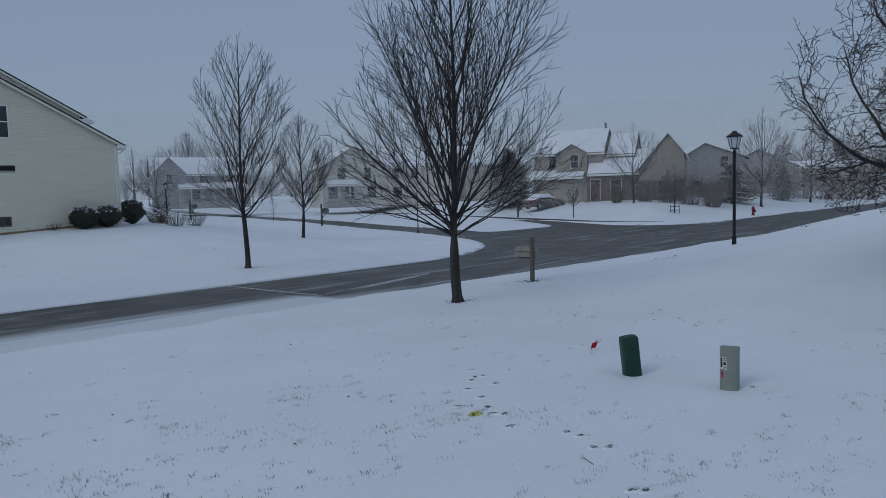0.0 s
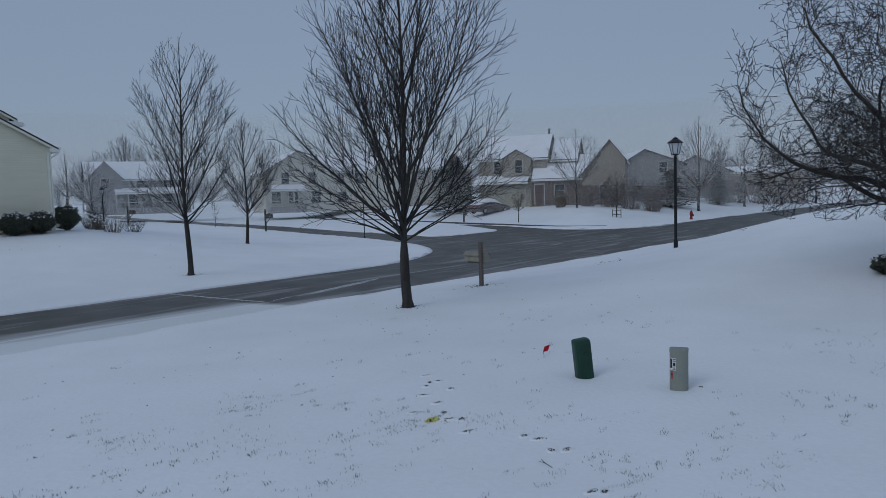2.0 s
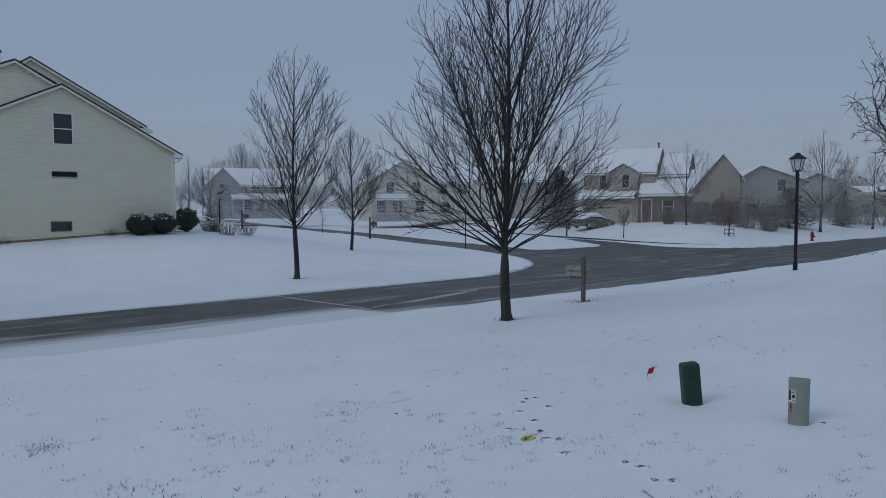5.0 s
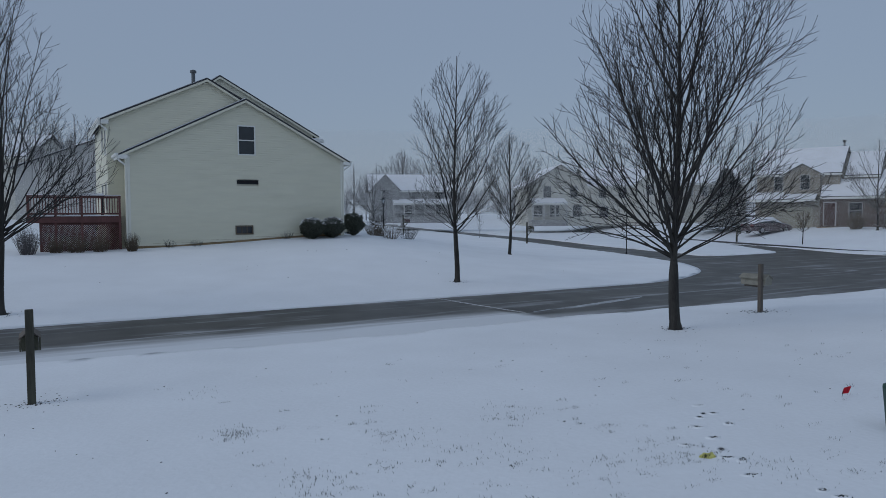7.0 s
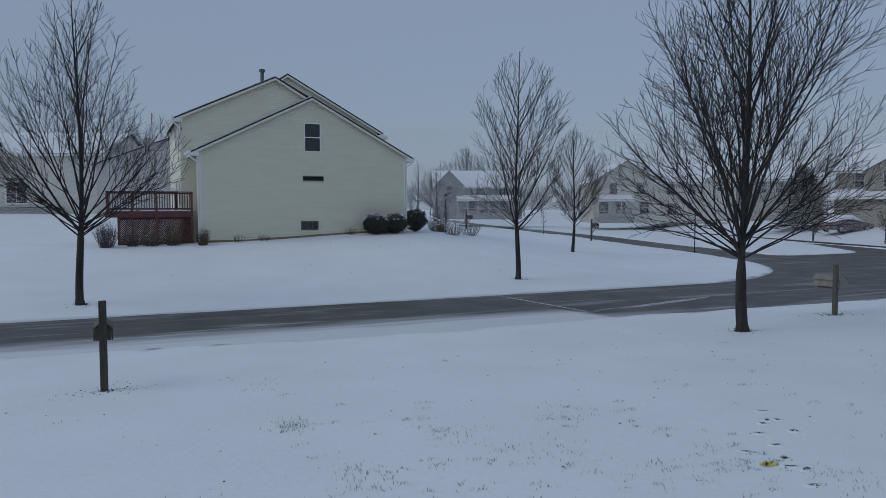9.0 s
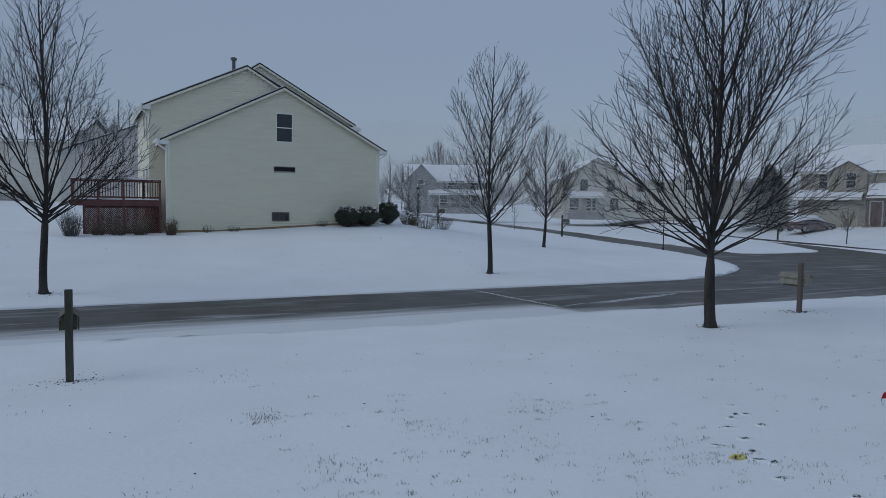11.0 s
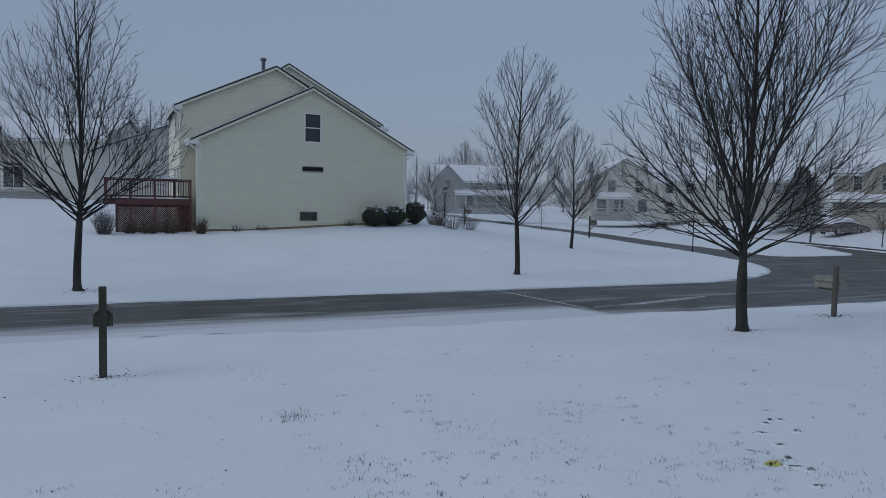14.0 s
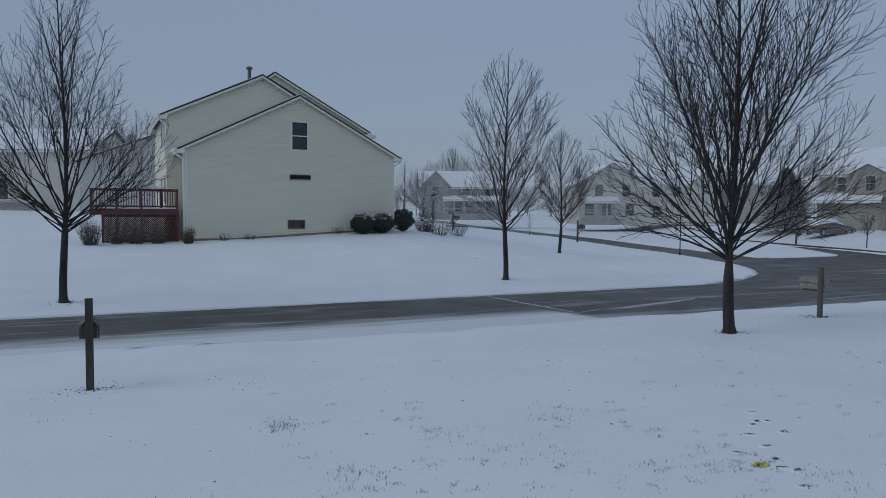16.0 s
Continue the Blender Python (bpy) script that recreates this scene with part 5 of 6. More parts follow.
# ---- evergreens ----
def conifer(u, n, H, W, seed, label, m=None, clear=0.06, power=0.85):
    rnd = random.Random(seed)
    t = thing("conifer", on_ground(u, n, -0.05), label, "tree", group="dark evergreens")
    bm = bmesh.new()
    tube(bm, [Vector((0, 0, 0)), Vector((0, 0, H * 0.96))], [0.12, 0.02], 7)
    part("trunk", bm, BARK, t)
    bm = bmesh.new()
    for i in range(int(560 * H / 5)):
        f = rnd.random() ** 0.8
        z = H * (clear + (0.98 - clear) * f)
        R = W / 2 * (1 - f) ** power * rnd.uniform(0.7, 1.1) + 0.06
        a = rnd.uniform(0, 6.28)
        d = Vector((math.cos(a), math.sin(a), 0))
        for s in range(5):
            q = (s + rnd.random()) / 5
            p = d * R * q + Vector((0, 0, z - 0.22 * R * q + 0.1 * q * q))
            w = 0.10 + 0.15 * (1 - abs(q - 0.5))
            side = d.cross(Vector((0, 0, 1))) * w * rnd.uniform(0.6, 1.2)
            fw = d * R * 0.22
            dr = Vector((0, 0, rnd.uniform(-0.16, 0.02)))
            v = [bm.verts.new(x) for x in (p - fw * 0.4, p + side + dr, p + fw + dr * 0.4, p - side + dr)]
            bm.faces.new(v)
    tagged(part("foliage", bm, m or CONIFER, t), kind="stuff")


conifer(63.0, 51.0, 6.7, 6.6, 51, "dark conical evergreen beside the garage", power=0.6)
conifer(74.0, 30.4, 4.1, 4.5, 52, "dark bushy evergreen in front of a grey house", power=0.5)
conifer(86.0, 29.5, 4.1, 2.7, 53, "small dark evergreen by the street", power=0.6)
stem_clump(61.5, 36.4, 1.7, 1.9, 55, "brown leafless shrub beside the house entry", 220, DRY, 0.012)

BUSH = mat("brown_bush_twig", (0.125, 0.105, 0.098), 0.9, var=0.25, scale=4, bump=0.2)

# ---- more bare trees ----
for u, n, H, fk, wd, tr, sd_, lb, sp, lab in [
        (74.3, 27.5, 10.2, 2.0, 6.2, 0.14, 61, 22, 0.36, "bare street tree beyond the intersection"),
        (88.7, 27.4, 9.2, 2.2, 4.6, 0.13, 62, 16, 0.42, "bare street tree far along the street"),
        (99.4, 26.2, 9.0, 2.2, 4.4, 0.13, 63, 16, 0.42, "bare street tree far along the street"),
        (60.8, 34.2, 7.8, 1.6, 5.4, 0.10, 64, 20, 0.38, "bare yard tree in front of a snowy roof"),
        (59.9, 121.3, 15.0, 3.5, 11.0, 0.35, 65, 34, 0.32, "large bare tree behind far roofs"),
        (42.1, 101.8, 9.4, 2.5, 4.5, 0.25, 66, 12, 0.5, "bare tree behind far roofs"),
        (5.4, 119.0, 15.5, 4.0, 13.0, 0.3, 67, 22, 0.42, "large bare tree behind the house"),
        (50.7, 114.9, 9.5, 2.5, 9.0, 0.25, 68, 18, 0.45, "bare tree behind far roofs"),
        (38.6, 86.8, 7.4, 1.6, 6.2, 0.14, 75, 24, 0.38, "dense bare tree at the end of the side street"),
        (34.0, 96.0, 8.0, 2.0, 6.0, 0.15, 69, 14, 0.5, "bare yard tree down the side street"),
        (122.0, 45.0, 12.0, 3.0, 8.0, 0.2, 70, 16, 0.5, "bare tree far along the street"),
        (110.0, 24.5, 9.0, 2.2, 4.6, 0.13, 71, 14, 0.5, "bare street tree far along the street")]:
    # TWIG_FAR carries haze in its colour, on the tallest trees' bark too.
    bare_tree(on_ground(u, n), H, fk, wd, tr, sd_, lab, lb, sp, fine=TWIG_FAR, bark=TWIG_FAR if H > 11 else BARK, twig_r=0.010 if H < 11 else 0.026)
bare_tree(on_ground(53.6, 36.0), 2.9, 1.0, 1.35, 0.045, 54, "slender young tree with olive-brown twigs beside the driveway", 16, 0.45, fine=DRY, twig_r=0.011)
bare_tree(on_ground(56.9, 28.1), 4.2, 1.1, 2.2, 0.06, 73, "young brown-twigged tree standing inside its guard", 18, 0.42, fine=BUSH, twig_r=0.010)
bare_tree(on_ground(39.4, 62.0), 2.6, 0.7, 1.0, 0.03, 74, "thin sapling beside the side street", 7, 0.7)
for i, (u, n, w, h) in enumerate(((62.6, 34.0, 2.4, 1.8), (63.8, 32.3, 3.2, 3.2), (65.0, 30.6, 3.2, 3.6), (66.2, 29.0, 2.8, 3.0), (70.0, 30.5, 3.2, 3.2), (86.0, 33.0, 4.0, 4.2), (89.5, 31.2, 4.4, 4.6), (93.0, 29.6, 4.4, 4.2), (97.0, 28.2, 4.4, 4.6), (101.0, 27.0, 4.6, 4.2), (106.0, 26.0, 5.0, 4.4))):
    stem_clump(u, n, w, h, 80 + i, "brown leafless bushes massed beside houses", 130, BUSH, 0.014, branch=2)


def distant_woods():
    """A belt of bare trees far behind the houses, haze painted into its grey."""
    rnd = random.Random(77)
    # Pale grey stands in for haze over the far trees.
    pale = mat("hazed_wood_edge", (0.24, 0.24, 0.25), 0.9, var=0.2, scale=0.2, bump=0.1)
    bm = bmesh.new()
    for i in range(100):
        head = radians(-46 + 108 * (i + rnd.random()) / 100)
        d = rnd.uniform(150, 210)
        base = Vector((math.sin(head) * d, math.cos(head) * d, 1.5))
        H, W = rnd.uniform(7, 12.5), rnd.uniform(5, 9)
        tube(bm, [base, base + Vector((0, 0, H * 0.8))], [0.22, 0.05], 4, cap=False)
        for k in range(46):
            a, z = rnd.uniform(0, 6.28), rnd.uniform(0.12, 0.6) * H
            e = Vector((math.cos(a), math.sin(a), 0)) * W * 0.5 * rnd.uniform(0.4, 1.0) + Vector((0, 0, min(H, z + rnd.uniform(0.2, 0.5) * H)))
            s = base + Vector((0, 0, z))
            q = s.lerp(base + e, 0.5) + Vector((rnd.gauss(0, 0.4), rnd.gauss(0, 0.4), 0.2))
            tube(bm, [s, q, base + e], [0.07, 0.05, 0.025], 3, cap=False)
            for j in range(3):
                g = q.lerp(base + e, rnd.random())
                tube(bm, [g, g + Vector((rnd.gauss(0, 0.6), rnd.gauss(0, 0.6), rnd.uniform(0.3, 1.3)))], [0.035, 0.02], 3, cap=False)
    tagged(part("distant_woods", bm, pale), "pale hazy belt of bare trees behind the houses", "woods", kind="stuff")


distant_woods()


# ---- the gnarled ornamental tree on the near lawn ----
def crab_tree(u, n):
    """Low trunk, crooked arching limbs, branches that turn up, short spurs and tiny fruit."""
    rnd = random.Random(5)
    t = thing("ornamental_tree", on_ground(u, n, -0.05), "gnarled bare crab apple tree with tiny dark fruit", "tree")
    limbs, twigs, fruit = bmesh.new(), bmesh.new(), bmesh.new()
    top = Vector((0.05, 0.04, 1.3))

    def jitter(k):
        return Vector((rnd.gauss(0, k), rnd.gauss(0, k), rnd.gauss(0, k)))

    def inside(p):
        d = p - Vector((0, 0, 4.5))
        return p.z > 1.25 and (d.x / 4.7) ** 2 + (d.y / 4.7) ** 2 + (d.z / 4.6) ** 2 < 1

    steps = (0.42, 0.30, 0.17, 0.09)
    wave = (0.25, 0.27, 0.27, 0.22)
    sides = (8, 5, 3, 3)

    def grow(p, d, L, r, lev, lift):
        k = max(2, int(L / steps[lev]))
        line = [p]
        for i in range(k):
            d = (d + jitter(wave[lev]) + Vector((0, 0, lift))).normalized()
            q = line[-1] + d * L / k
            if not inside(q):
                if lev == 0 and q.z > 1.25:
                    break
                d = (d * 0.4 + (Vector((0, 0, 2.6)) - q).normalized() * 0.7).normalized()
                q = line[-1] + d * L / k * 0.6
            line.append(q)
        if len(line) < 2:
            return
        rr = [max(0.0052, r * (1 - 0.9 * i / (len(line) - 1))) for i in range(len(line))]
        tube(limbs if lev < 2 else twigs, line, rr, sides[lev], cap=lev < 1)
        if lev == 3:
            if rnd.random() < 0.10:
                c = line[-1] + jitter(0.012) - Vector((0, 0, 0.015))
                lathe(fruit, [(0.005, -0.013), (0.014, 0.0), (0.005, 0.013)], 5, Matrix.Translation(c))
            return
        every = (0.22, 0.175, 0.115)[lev]
        total = sum((b - a).length for a, b in zip(line, line[1:]))
        turn = rnd.uniform(0, 6.28)
        for j in range(max(1, int(total * 0.9 / every))):
            f = (0.12 + 0.86 * (j + rnd.random()) / max(1, int(total * 0.9 / every)))
            x = min(0.999, f) * (len(line) - 1)
            i = int(x)
            q, dd = line[i].lerp(line[i + 1], x - i), (line[i + 1] - line[i]).normalized()
            turn += 2.4 + rnd.gauss(0, 0.6)
            out = Matrix.Rotation(turn, 3, dd) @ dd.orthogonal().normalized()
            a = radians(rnd.uniform(35, 75))
            nd = dd * math.cos(a) + out * math.sin(a)
            if lev == 0:
                grow(q, nd, rnd.uniform(0.9, 1.6) + 1.1 * (1 - f), max(0.010, rr[i] * 0.30), 1, 0.05)
            elif lev == 1:
                grow(q, nd, rnd.uniform(0.4, 0.95), 0.0072, 2, 0.05)
            else:
                grow(q, nd, rnd.uniform(0.06, 0.22), 0.0056, 3, 0.06)

    tube(limbs, [Vector((0, 0, -0.1)), Vector((0.02, 0, 0.15)), Vector((0.04, 0, 0.7)), top], [0.26, 0.19, 0.165, 0.16], 10)
    for i in range(14):
        az, el = i * 2.39996 + 0.5, radians((24, 38, 50, 66, 30, 44, 58)[i % 7])
        d = Vector((math.cos(az) * math.cos(el), math.sin(az) * math.cos(el), math.sin(el)))
        grow(top + d * 0.03, d, rnd.uniform(5.6, 7.6), 0.092 - 0.018 * (i % 3), 0, (0.03, 0.03, 0.03, 0.02, 0.05, 0.03, 0.03)[i % 7])
    part("trunk", limbs, BARK, t, smooth=True)
    tagged(part("twig_mass", twigs, TWIG, t), kind="stuff")
    tagged(part("fruit", fruit, DARK, t, "tiny dark dried fruit"), kind="stuff")


crab_tree(19.3, 1.7)
round_shrub(19.0, 2.35, 1.0, 0.5, 6, "low spreading juniper dusted with snow under the tree", snow=60)


# ---- kerb and far fence ----
def kerb():
    """Bare kerb face along the far side of the side street."""
    line = [(62.0, 69.0), (57.2, 54.0), (54.1, 45.0), (51.9, 38.0), (50.9, 33.4), (50.75, 30.5)] + [(58.6 - 7.9 * math.cos(a), 30.8 - 7.9 * math.sin(a)) for a in (0.2, 0.45, 0.7)]
    pts = []
    for (a, b), (c, d) in zip(line, line[1:]):
        k = max(2, int(math.hypot(c - a, d - b) / 1.2))
        pts += [(a + (c - a) * i / k, b + (d - b) * i / k) for i in range(k)]
    bm = bmesh.new()
    rings = []
    for i, (u, n) in enumerate(pts):
        a, b = pts[min(i + 1, len(pts) - 1)], pts[max(0, i - 1)]
        d = Vector((a[0] - b[0], a[1] - b[1])).normalized()
        nx, ny = -d.y, d.x
        z = road_z(u, n)
        rings.append([bm.verts.new((u + nx * o, n + ny * o, z + h)) for o, h in ((-0.14, -0.1), (-0.13, 0.11), (-0.10, 0.15), (0.06, 0.16), (0.08, -0.1))])
    for r0, r1 in zip(rings, rings[1:]):
        for k in range(4):
            bm.faces.new((r0[k], r1[k], r1[k + 1], r0[k + 1]))
    bmesh.ops.recalc_face_normals(bm, faces=bm.faces)
    ob = part("kerb", bm, mat("wet_kerb", (0.07, 0.07, 0.072), 0.7, var=0.25, bump=0.3))
    ob.matrix_basis = Matrix.Rotation(radians(TURN), 4, "Z")
    tagged(ob, "low wet dark kerb between snow and street", "kerb", kind="structure")


kerb()


def rail_fence(u, n, turn, L, label):
    t = thing("fence", on_ground(u, n), label, "fence", turn, group="back yard fences")
    k = int(L / 1.8)
    for i in range(k + 1):
        # Paler GREY_POST wood here puts distance haze into the fence's colour.
        part("post", boxed(i * 1.8 - 0.06, i * 1.8 + 0.06, -0.06, 0.06, -0.3, 1.25), GREY_POST, t)
    for z in (0.35, 0.7, 1.05):
        part("rail", boxed(0, k * 1.8, -0.1, -0.062, z, z + 0.12), GREY_POST, t)


rail_fence(66.0, 69.5, 6, 9, "dark wooden rail fence in a snowy yard")

# ---- tongues of drifted snow on the road ----
def snow_tongue(line, wide, label, swell=0.7):
    """A low, ragged lens of blown snow along a line of (u, n)."""
    t = thing("snow_drift", street(0, 0, 0), label, "snow drift", TURN, group="snow drifts on the road")
    bm = bmesh.new()
    rows, k = [], 26
    for i in range(k + 1):
        f = i / k
        x = f * (len(line) - 1)
        j = min(len(line) - 2, int(x))
        u = line[j][0] + (line[j + 1][0] - line[j][0]) * (x - j)
        n = line[j][1] + (line[j + 1][1] - line[j][1]) * (x - j)
        du, dn = line[j + 1][0] - line[j][0], line[j + 1][1] - line[j][1]
        L = math.hypot(du, dn)
        w = wide * (math.sin(math.pi * min(1.0, f ** (1.0 / swell) if swell < 1 else f)) ** 0.8 + 0.06)
        w *= 1 + 0.45 * noise.noise((u * 2.1, n * 2.1, 3.0))
        z = road_z(u, n)
        off = 0.25 * wide * noise.noise((u * 1.3, n * 1.3, 8.0))
        rows.append([bm.verts.new((u - dn / L * (o * w + off), n + du / L * (o * w + off), z + hh)) for o, hh in ((-0.5, -0.004), (-0.32, 0.012), (0.0, 0.02), (0.3, 0.012), (0.5, -0.004))])
    for a, b in zip(rows, rows[1:]):
        for m in range(4):
            bm.faces.new((a[m], b[m], b[m + 1], a[m + 1]))
    bmesh.ops.recalc_face_normals(bm, faces=bm.faces)
    part("drift", bm, SLUSH, t, smooth=True)


snow_tongue([(12.1, 22.2), (12.34, 19.78), (12.6, 17.3)], 0.085, "thin line of snow caught in a joint of the road", 1.0)
snow_tongue([(12.9, 17.35), (15.1, 17.7), (18.5, 18.5)], 0.36, "long low tongue of blown snow on wet asphalt", 0.55)


# ---- small things lying on the snow ----
def in_snow(u, n):
    return ground_z(u, n)


def grass_blades():
    """Sparse winter grass tips poking through the snow, thicker in loose tufts."""
    rnd = random.Random(91)
    verts, faces = [], []

    def blade(u, n, h):
        z = in_snow(u, n) - 0.01
        a = rnd.uniform(0, 6.28)
        w = 0.0042
        lx, ly = rnd.gauss(0, 0.35) * h, rnd.gauss(0, 0.35) * h
        b = len(verts)
        verts.extend([(u - w * math.cos(a), n - w * math.sin(a), z), (u + w * math.cos(a), n + w * math.sin(a), z), (u + lx * 0.5 + w * 0.6, n + ly * 0.5, z + h * 0.6), (u + lx, n + ly, z + h)])
        faces.append((b, b + 1, b + 2))
        faces.append((b, b + 2, b + 3))

    for i in range(3000):
        u, n = rnd.uniform(-6, 14), rnd.uniform(1.2, 12.5)
        near = ss(10.5, 5.0, n) * (0.1 + 0.9 * ss(0.4, 2.2, u)) * (1 if u < 6.6 else 0.10 if n > 2.6 else 0.5)
        if rnd.random() > 0.04 + 0.96 * near or noise.noise((u * 0.5, n * 0.6, 1)) < -0.15:
            continue
        ang, spread = rnd.uniform(-0.5, 0.5), rnd.uniform(0.03, 0.12)
        for k in range(rnd.randint(3, 22)):
            s = rnd.gauss(0, spread)
            blade(u + s * math.cos(ang), n + s * math.sin(ang) + rnd.gauss(0, 0.03), rnd.uniform(0.015, 0.048))
    for i in range(900):
        u, n = rnd.uniform(-6, 14), rnd.uniform(2.2, 11)
        if rnd.random() < (0.12 + 0.88 * ss(9, 4.5, n)) * (1 if u < 6.8 else 0.1) * (0.1 + 0.9 * ss(0.4, 2.2, u)) and noise.noise((u * 0.8, n * 0.9, 6)) > -0.05:
            blade(u, n, rnd.uniform(0.015, 0.045))
    for cu, cn, k, s in ((2.05, 8.83, 190, 0.15), (2.3, 6.9, 110, 0.16), (3.9, 7.6, 50, 0.2), (4.6, 6.6, 70, 0.25), (2.18, 11.49, 36, 0.2), (0.6, 6.7, 40, 0.2), (5.6, 8.2, 40, 0.2), (6.7, 4.7, 70, 0.2)):
        for j in range(k):
            blade(cu + rnd.gauss(0, s * 0.9), cn + rnd.gauss(0, s * 1.2), rnd.uniform(0.02, 0.055))
    me = bpy.data.meshes.new("grass")
    me.from_pydata(verts, [], faces)
    me.materials.append(GRASS)
    ob = new("grass", me)
    ob.matrix_basis = Matrix.Rotation(radians(TURN), 4, "Z")
    tagged(ob, "sparse dull green grass tips poking through snow", "grass", kind="stuff")


grass_blades()


def litter():
    """Dark leaf scraps and clods on the snow, gathered round posts and tree feet."""
    rnd = random.Random(17)
    bm = bmesh.new()

    def scrap(u, n, s):
        z = in_snow(u, n)
        m = Matrix.Translation((u, n, z + s * 0.12)) @ Matrix.Rotation(rnd.uniform(0, 6.28), 4, "Z") @ Matrix.Diagonal((1, rnd.uniform(0.35, 0.8), 0.45, 1))
        lathe(bm, [(s * 0.5, -s * 0.4), (s, 0), (s * 0.6, s * 0.5), (s * 0.15, s * 0.7)], 6, m)

    for cu, cn, k, s, r in ((-0.13, 12.41, 110, 0.36, 0.018), (17.68, 13.13, 90, 0.42, 0.026), (13.41, 12.29, 60, 0.24, 0.024), (14.37, 24.37, 50, 0.3, 0.026), (-0.89, 23.75, 50, 0.35, 0.026), (23.3, 11.5, 16, 0.5, 0.04), (28.0, 8.6, 8, 0.8, 0.05), (9.6, 3.3, 5, 0.05, 0.018), (12.0, 10.4, 3, 0.3, 0.02)):
        for j in range(k):
            a = rnd.uniform(0, 6.28)
            q = abs(rnd.gauss(0, s))
            scrap(cu + q * math.cos(a), cn + q * math.sin(a) * 0.8, r * rnd.uniform(0.4, 1.2))
    for i in range(130):
        u, n = rnd.uniform(-5, 18), rnd.uniform(6, 14)
        scrap(u, n, rnd.uniform(0.006, 0.022))
    for i in range(16):
        scrap(rnd.uniform(-3, 22), rnd.uniform(25, 35), rnd.uniform(0.015, 0.04))
    ob = tagged(part("leaf_litter", bm, SOIL, None), "dark leaf scraps lying on the snow", "litter", kind="stuff")
    ob.matrix_basis = Matrix.Rotation(radians(TURN), 4, "Z")


litter()


def yellow_patch(u, n):
    rnd = random.Random(3)
    t = thing("yellow_patch", on_ground(u, n), "yellow-green stained hollow in the snow", "snow patch", TURN)
    bm = bmesh.new()
    c = bm.verts.new((0, 0, 0.012))
    rings = []
    for q, z in ((0.35, 0.016), (0.7, 0.02), (1.0, -0.02)):
        rings.append([bm.verts.new((0.12 * q * math.cos(a) * (1 + 0.2 * math.sin(3 * a)), 0.085 * q * math.sin(a), z + 0.006 * math.sin(5 * a))) for a in [k * math.pi / 10 for k in range(20)]])
    for k in range(20):
        bm.faces.new((c, rings[0][k], rings[0][(k + 1) % 20]))
    for r0, r1 in zip(rings, rings[1:]):
        for k in range(20):
            bm.faces.new((r0[k], r1[k], r1[(k + 1) % 20], r0[(k + 1) % 20]))
    part("stain", bm, YELLOW, t, smooth=True)
    bm = bmesh.new()
    for i in range(40):
        x, y = rnd.gauss(-0.06, 0.05), rnd.gauss(-0.02, 0.025)
        v = [bm.verts.new(p) for p in ((x - 0.004, y, 0.01), (x + 0.004, y, 0.01), (x + rnd.uniform(-0.02, 0.02), y, rnd.uniform(0.03, 0.06)))]
        bm.faces.new(v)
    tagged(part("grass_tips", bm, GRASS, t), kind="stuff")


yellow_patch(6.33, 5.32)


def paw_prints():
    """Shallow trodden hollows, each a small pressed rim and a dark floor of bits."""
    rnd = random.Random(8)
    spots = [(7.92, 6.82), (7.61, 6.48), (7.75, 6.44), (7.44, 6.39), (7.08, 6.12), (7.53, 6.01), (6.91, 5.73), (6.42, 5.72), (6.63, 5.39), (6.48, 5.18), (6.56, 5.05), (6.25, 4.71), (6.47, 4.09), (6.47, 3.90), (6.24, 3.60), (6.36, 3.48), (5.64, 2.67), (5.58, 2.76)]
    for u, n in spots:
        t = thing("paw_print", on_ground(u, n, 0.002), "shallow print pressed into the snow", "print", TURN + rnd.uniform(-40, 40), group="prints in the snow")
        bm = bmesh.new()
        sx, sy = rnd.uniform(0.05, 0.085), rnd.uniform(0.03, 0.05)
        ring = []
        for q, z in ((1.5, -0.004), (1.15, 0.014), (0.85, 0.004)):
            ring.append([bm.verts.new((sx * q * math.cos(a) * (1 + 0.15 * math.sin(3 * a + u)), sy * q * math.sin(a), z)) for a in [k * math.pi / 7 for k in range(14)]])
        for r0, r1 in zip(ring, ring[1:]):
            for k in range(14):
                bm.faces.new((r0[k], r0[(k + 1) % 14], r1[(k + 1) % 14], r1[k]))
        part("rim", bm, SNOW, t, smooth=True)
        # Dark bits: grass showing through, plus the hollow's shade put into colour.
        bm = bmesh.new()
        for i in range(11):
            x, y = rnd.gauss(0, sx * 0.5), rnd.gauss(0, sy * 0.45)
            s = rnd.uniform(0.004, 0.010)
            lathe(bm, [(s, -0.003), (s, 0.005), (s * 0.3, 0.008)], 6, Matrix.Translation((x, y, 0)))
        tagged(part("shaded_grass_bits", bm, SOIL, t), kind="stuff")


paw_prints()


def fallen_twig(u, n, turn, length):
    """A thin dry twig lying on the snow."""
    t = thing("twig", on_ground(u, n, 0.008), "thin dark twig lying on the snow", "twig", TURN + turn)
    bm = bmesh.new()
    tube(bm, [Vector((-length / 2, 0, 0)), Vector((0, 0.012, 0.006)), Vector((length / 2, 0, 0.012))], [0.0035, 0.0035, 0.002], 5)
    part("stem", bm, SOIL, t)
    bm = bmesh.new()
    tube(bm, [Vector((0.02, 0.012, 0.006)), Vector((0.07, 0.05, 0.012))], [0.003, 0.002], 4)
    part("side_shoot", bm, SOIL, t)


fallen_twig(5.87, 3.43, 62, 0.22)


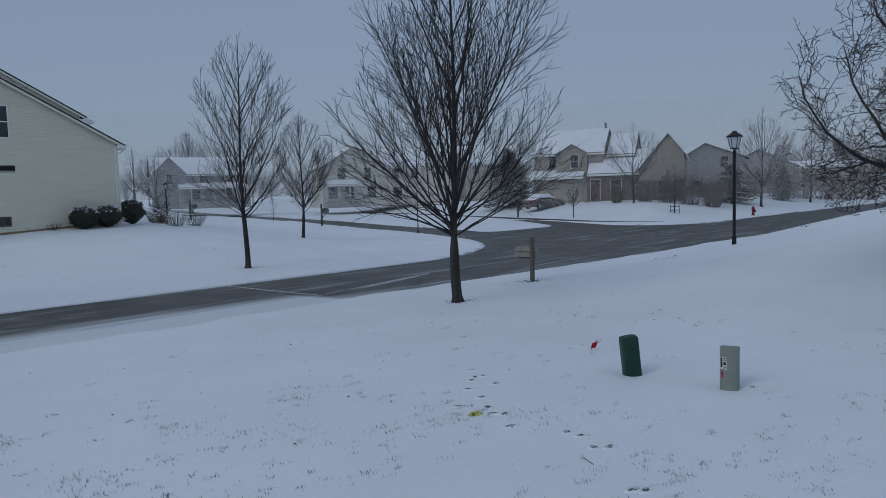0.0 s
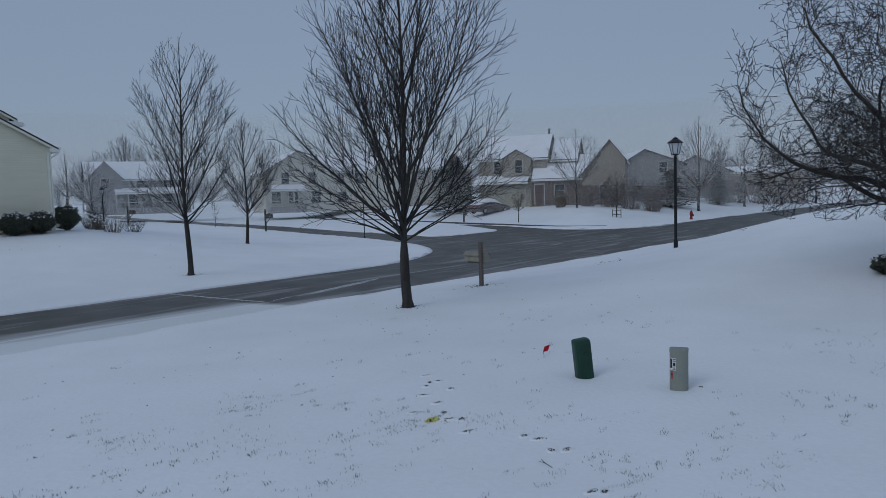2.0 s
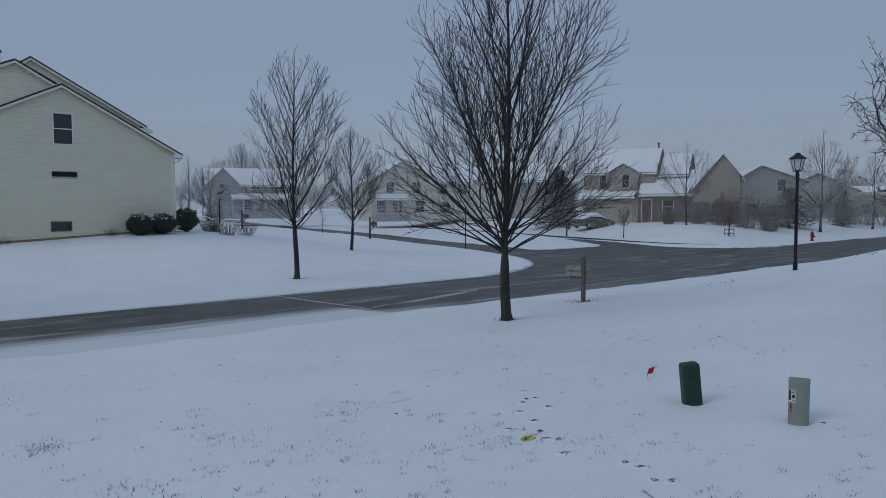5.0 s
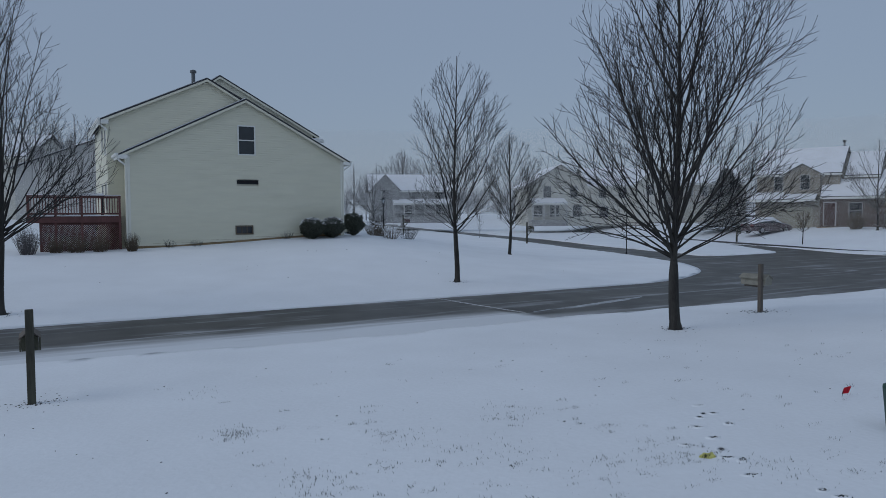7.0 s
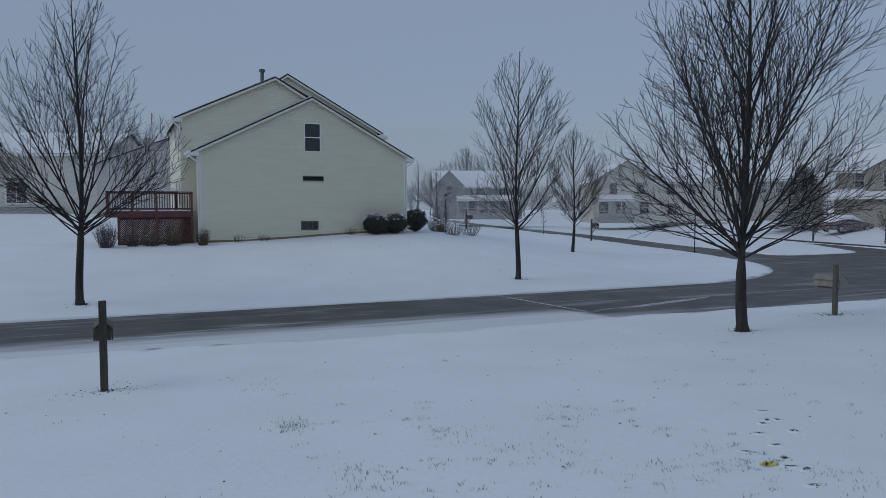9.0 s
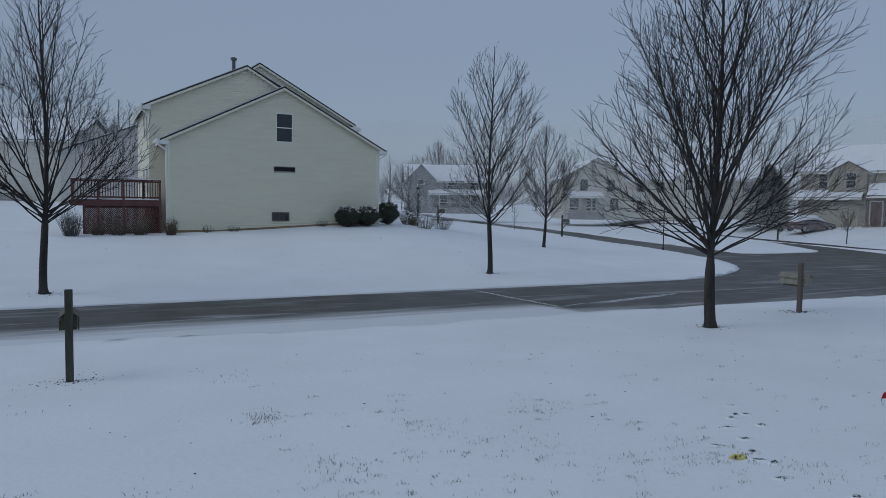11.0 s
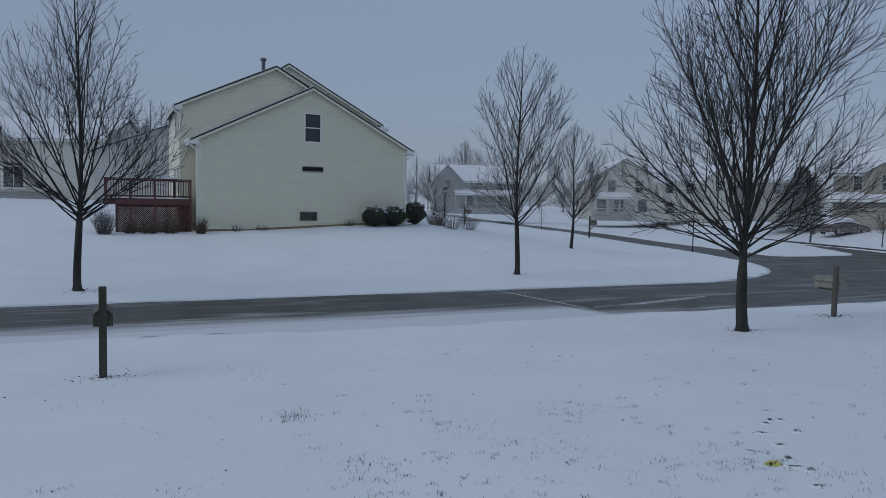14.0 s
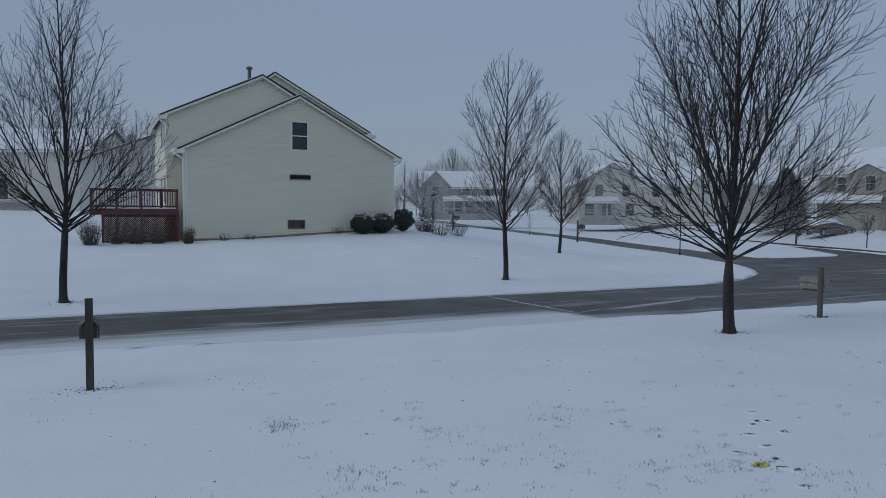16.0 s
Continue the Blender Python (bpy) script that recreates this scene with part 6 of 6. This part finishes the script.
def slide_end(u, n):
    t = thing("toy_slide", on_ground(u, n), "bright yellow plastic toy slide lying in snow", "toy", TURN)
    bm = bmesh.new()
    pts = [Vector((-1.8, 0, 1.0)), Vector((-1.0, 0, 0.5)), Vector((-0.3, 0, 0.16)), Vector((0.2, 0, 0.1))]
    rows = [[bm.verts.new((p.x, y, p.z + dz)) for y, dz in ((-0.3, 0.14), (-0.27, 0.0), (0.27, 0.0), (0.3, 0.14))] for p in pts]
    for a, b in zip(rows, rows[1:]):
        for k in range(3):
            bm.faces.new((a[k], a[k + 1], b[k + 1], b[k]))
    bmesh.ops.solidify(bm, geom=bm.faces[:], thickness=0.03)
    part("chute", bm, mat("yellow_plastic", (0.5, 0.42, 0.06), 0.5, bump=0.05), t)
    for y in (-0.25, 0.25):
        part("leg", boxed(-1.75, -1.65, y - 0.03, y + 0.03, -0.1, 0.95), RED_PAINT, t)


slide_end(-11.0, 40.5)


# ---- falling snow in the distance ----
def falling_snow():
    """Loose flakes in the air over the far lawns and houses, thicker with distance."""
    rng = np.random.default_rng(44)
    # Flake layers added and sized to veil the far houses, standing in for haze.
    layers = [(48.0, 62.0, 580000, 0.0105, 0.0130), (66.0, 100.0, 1040000, 0.0187, 0.0226)]
    parts = []
    for near, far, k, small, large in layers:
        dist = np.sqrt(rng.uniform(near ** 2, far ** 2, k))
        head = np.radians(rng.uniform(-42, 54, k))
        z = rng.uniform(1.4, 2.2 + dist * 0.125, k)
        centre = np.stack([np.sin(head) * dist, np.cos(head) * dist, z], -1)
        size = rng.uniform(small, large, k)[:, None]
        a = rng.normal(size=(k, 3))
        a /= np.linalg.norm(a, axis=1)[:, None]
        b = np.cross(a, rng.normal(size=(k, 3)))
        b /= np.linalg.norm(b, axis=1)[:, None]
        parts.append(np.stack([centre + a * size, centre + (b * 0.87 - a * 0.5) * size, centre - (b * 0.87 + a * 0.5) * size], 1).reshape(-1, 3))
    tri = np.concatenate(parts)
    k = len(tri) // 3
    me = bpy.data.meshes.new("falling_snow")
    me.vertices.add(k * 3)
    me.vertices.foreach_set("co", tri.ravel())
    me.loops.add(k * 3)
    me.loops.foreach_set("vertex_index", np.arange(k * 3, dtype=np.int32))
    me.polygons.add(k)
    me.polygons.foreach_set("loop_start", np.arange(0, k * 3, 3, dtype=np.int32))
    me.update()
    me.materials.append(FLAKE)
    tagged(new("falling_snow", me), "fine snowflakes drifting in the air", "snowfall", kind="stuff")


falling_snow()
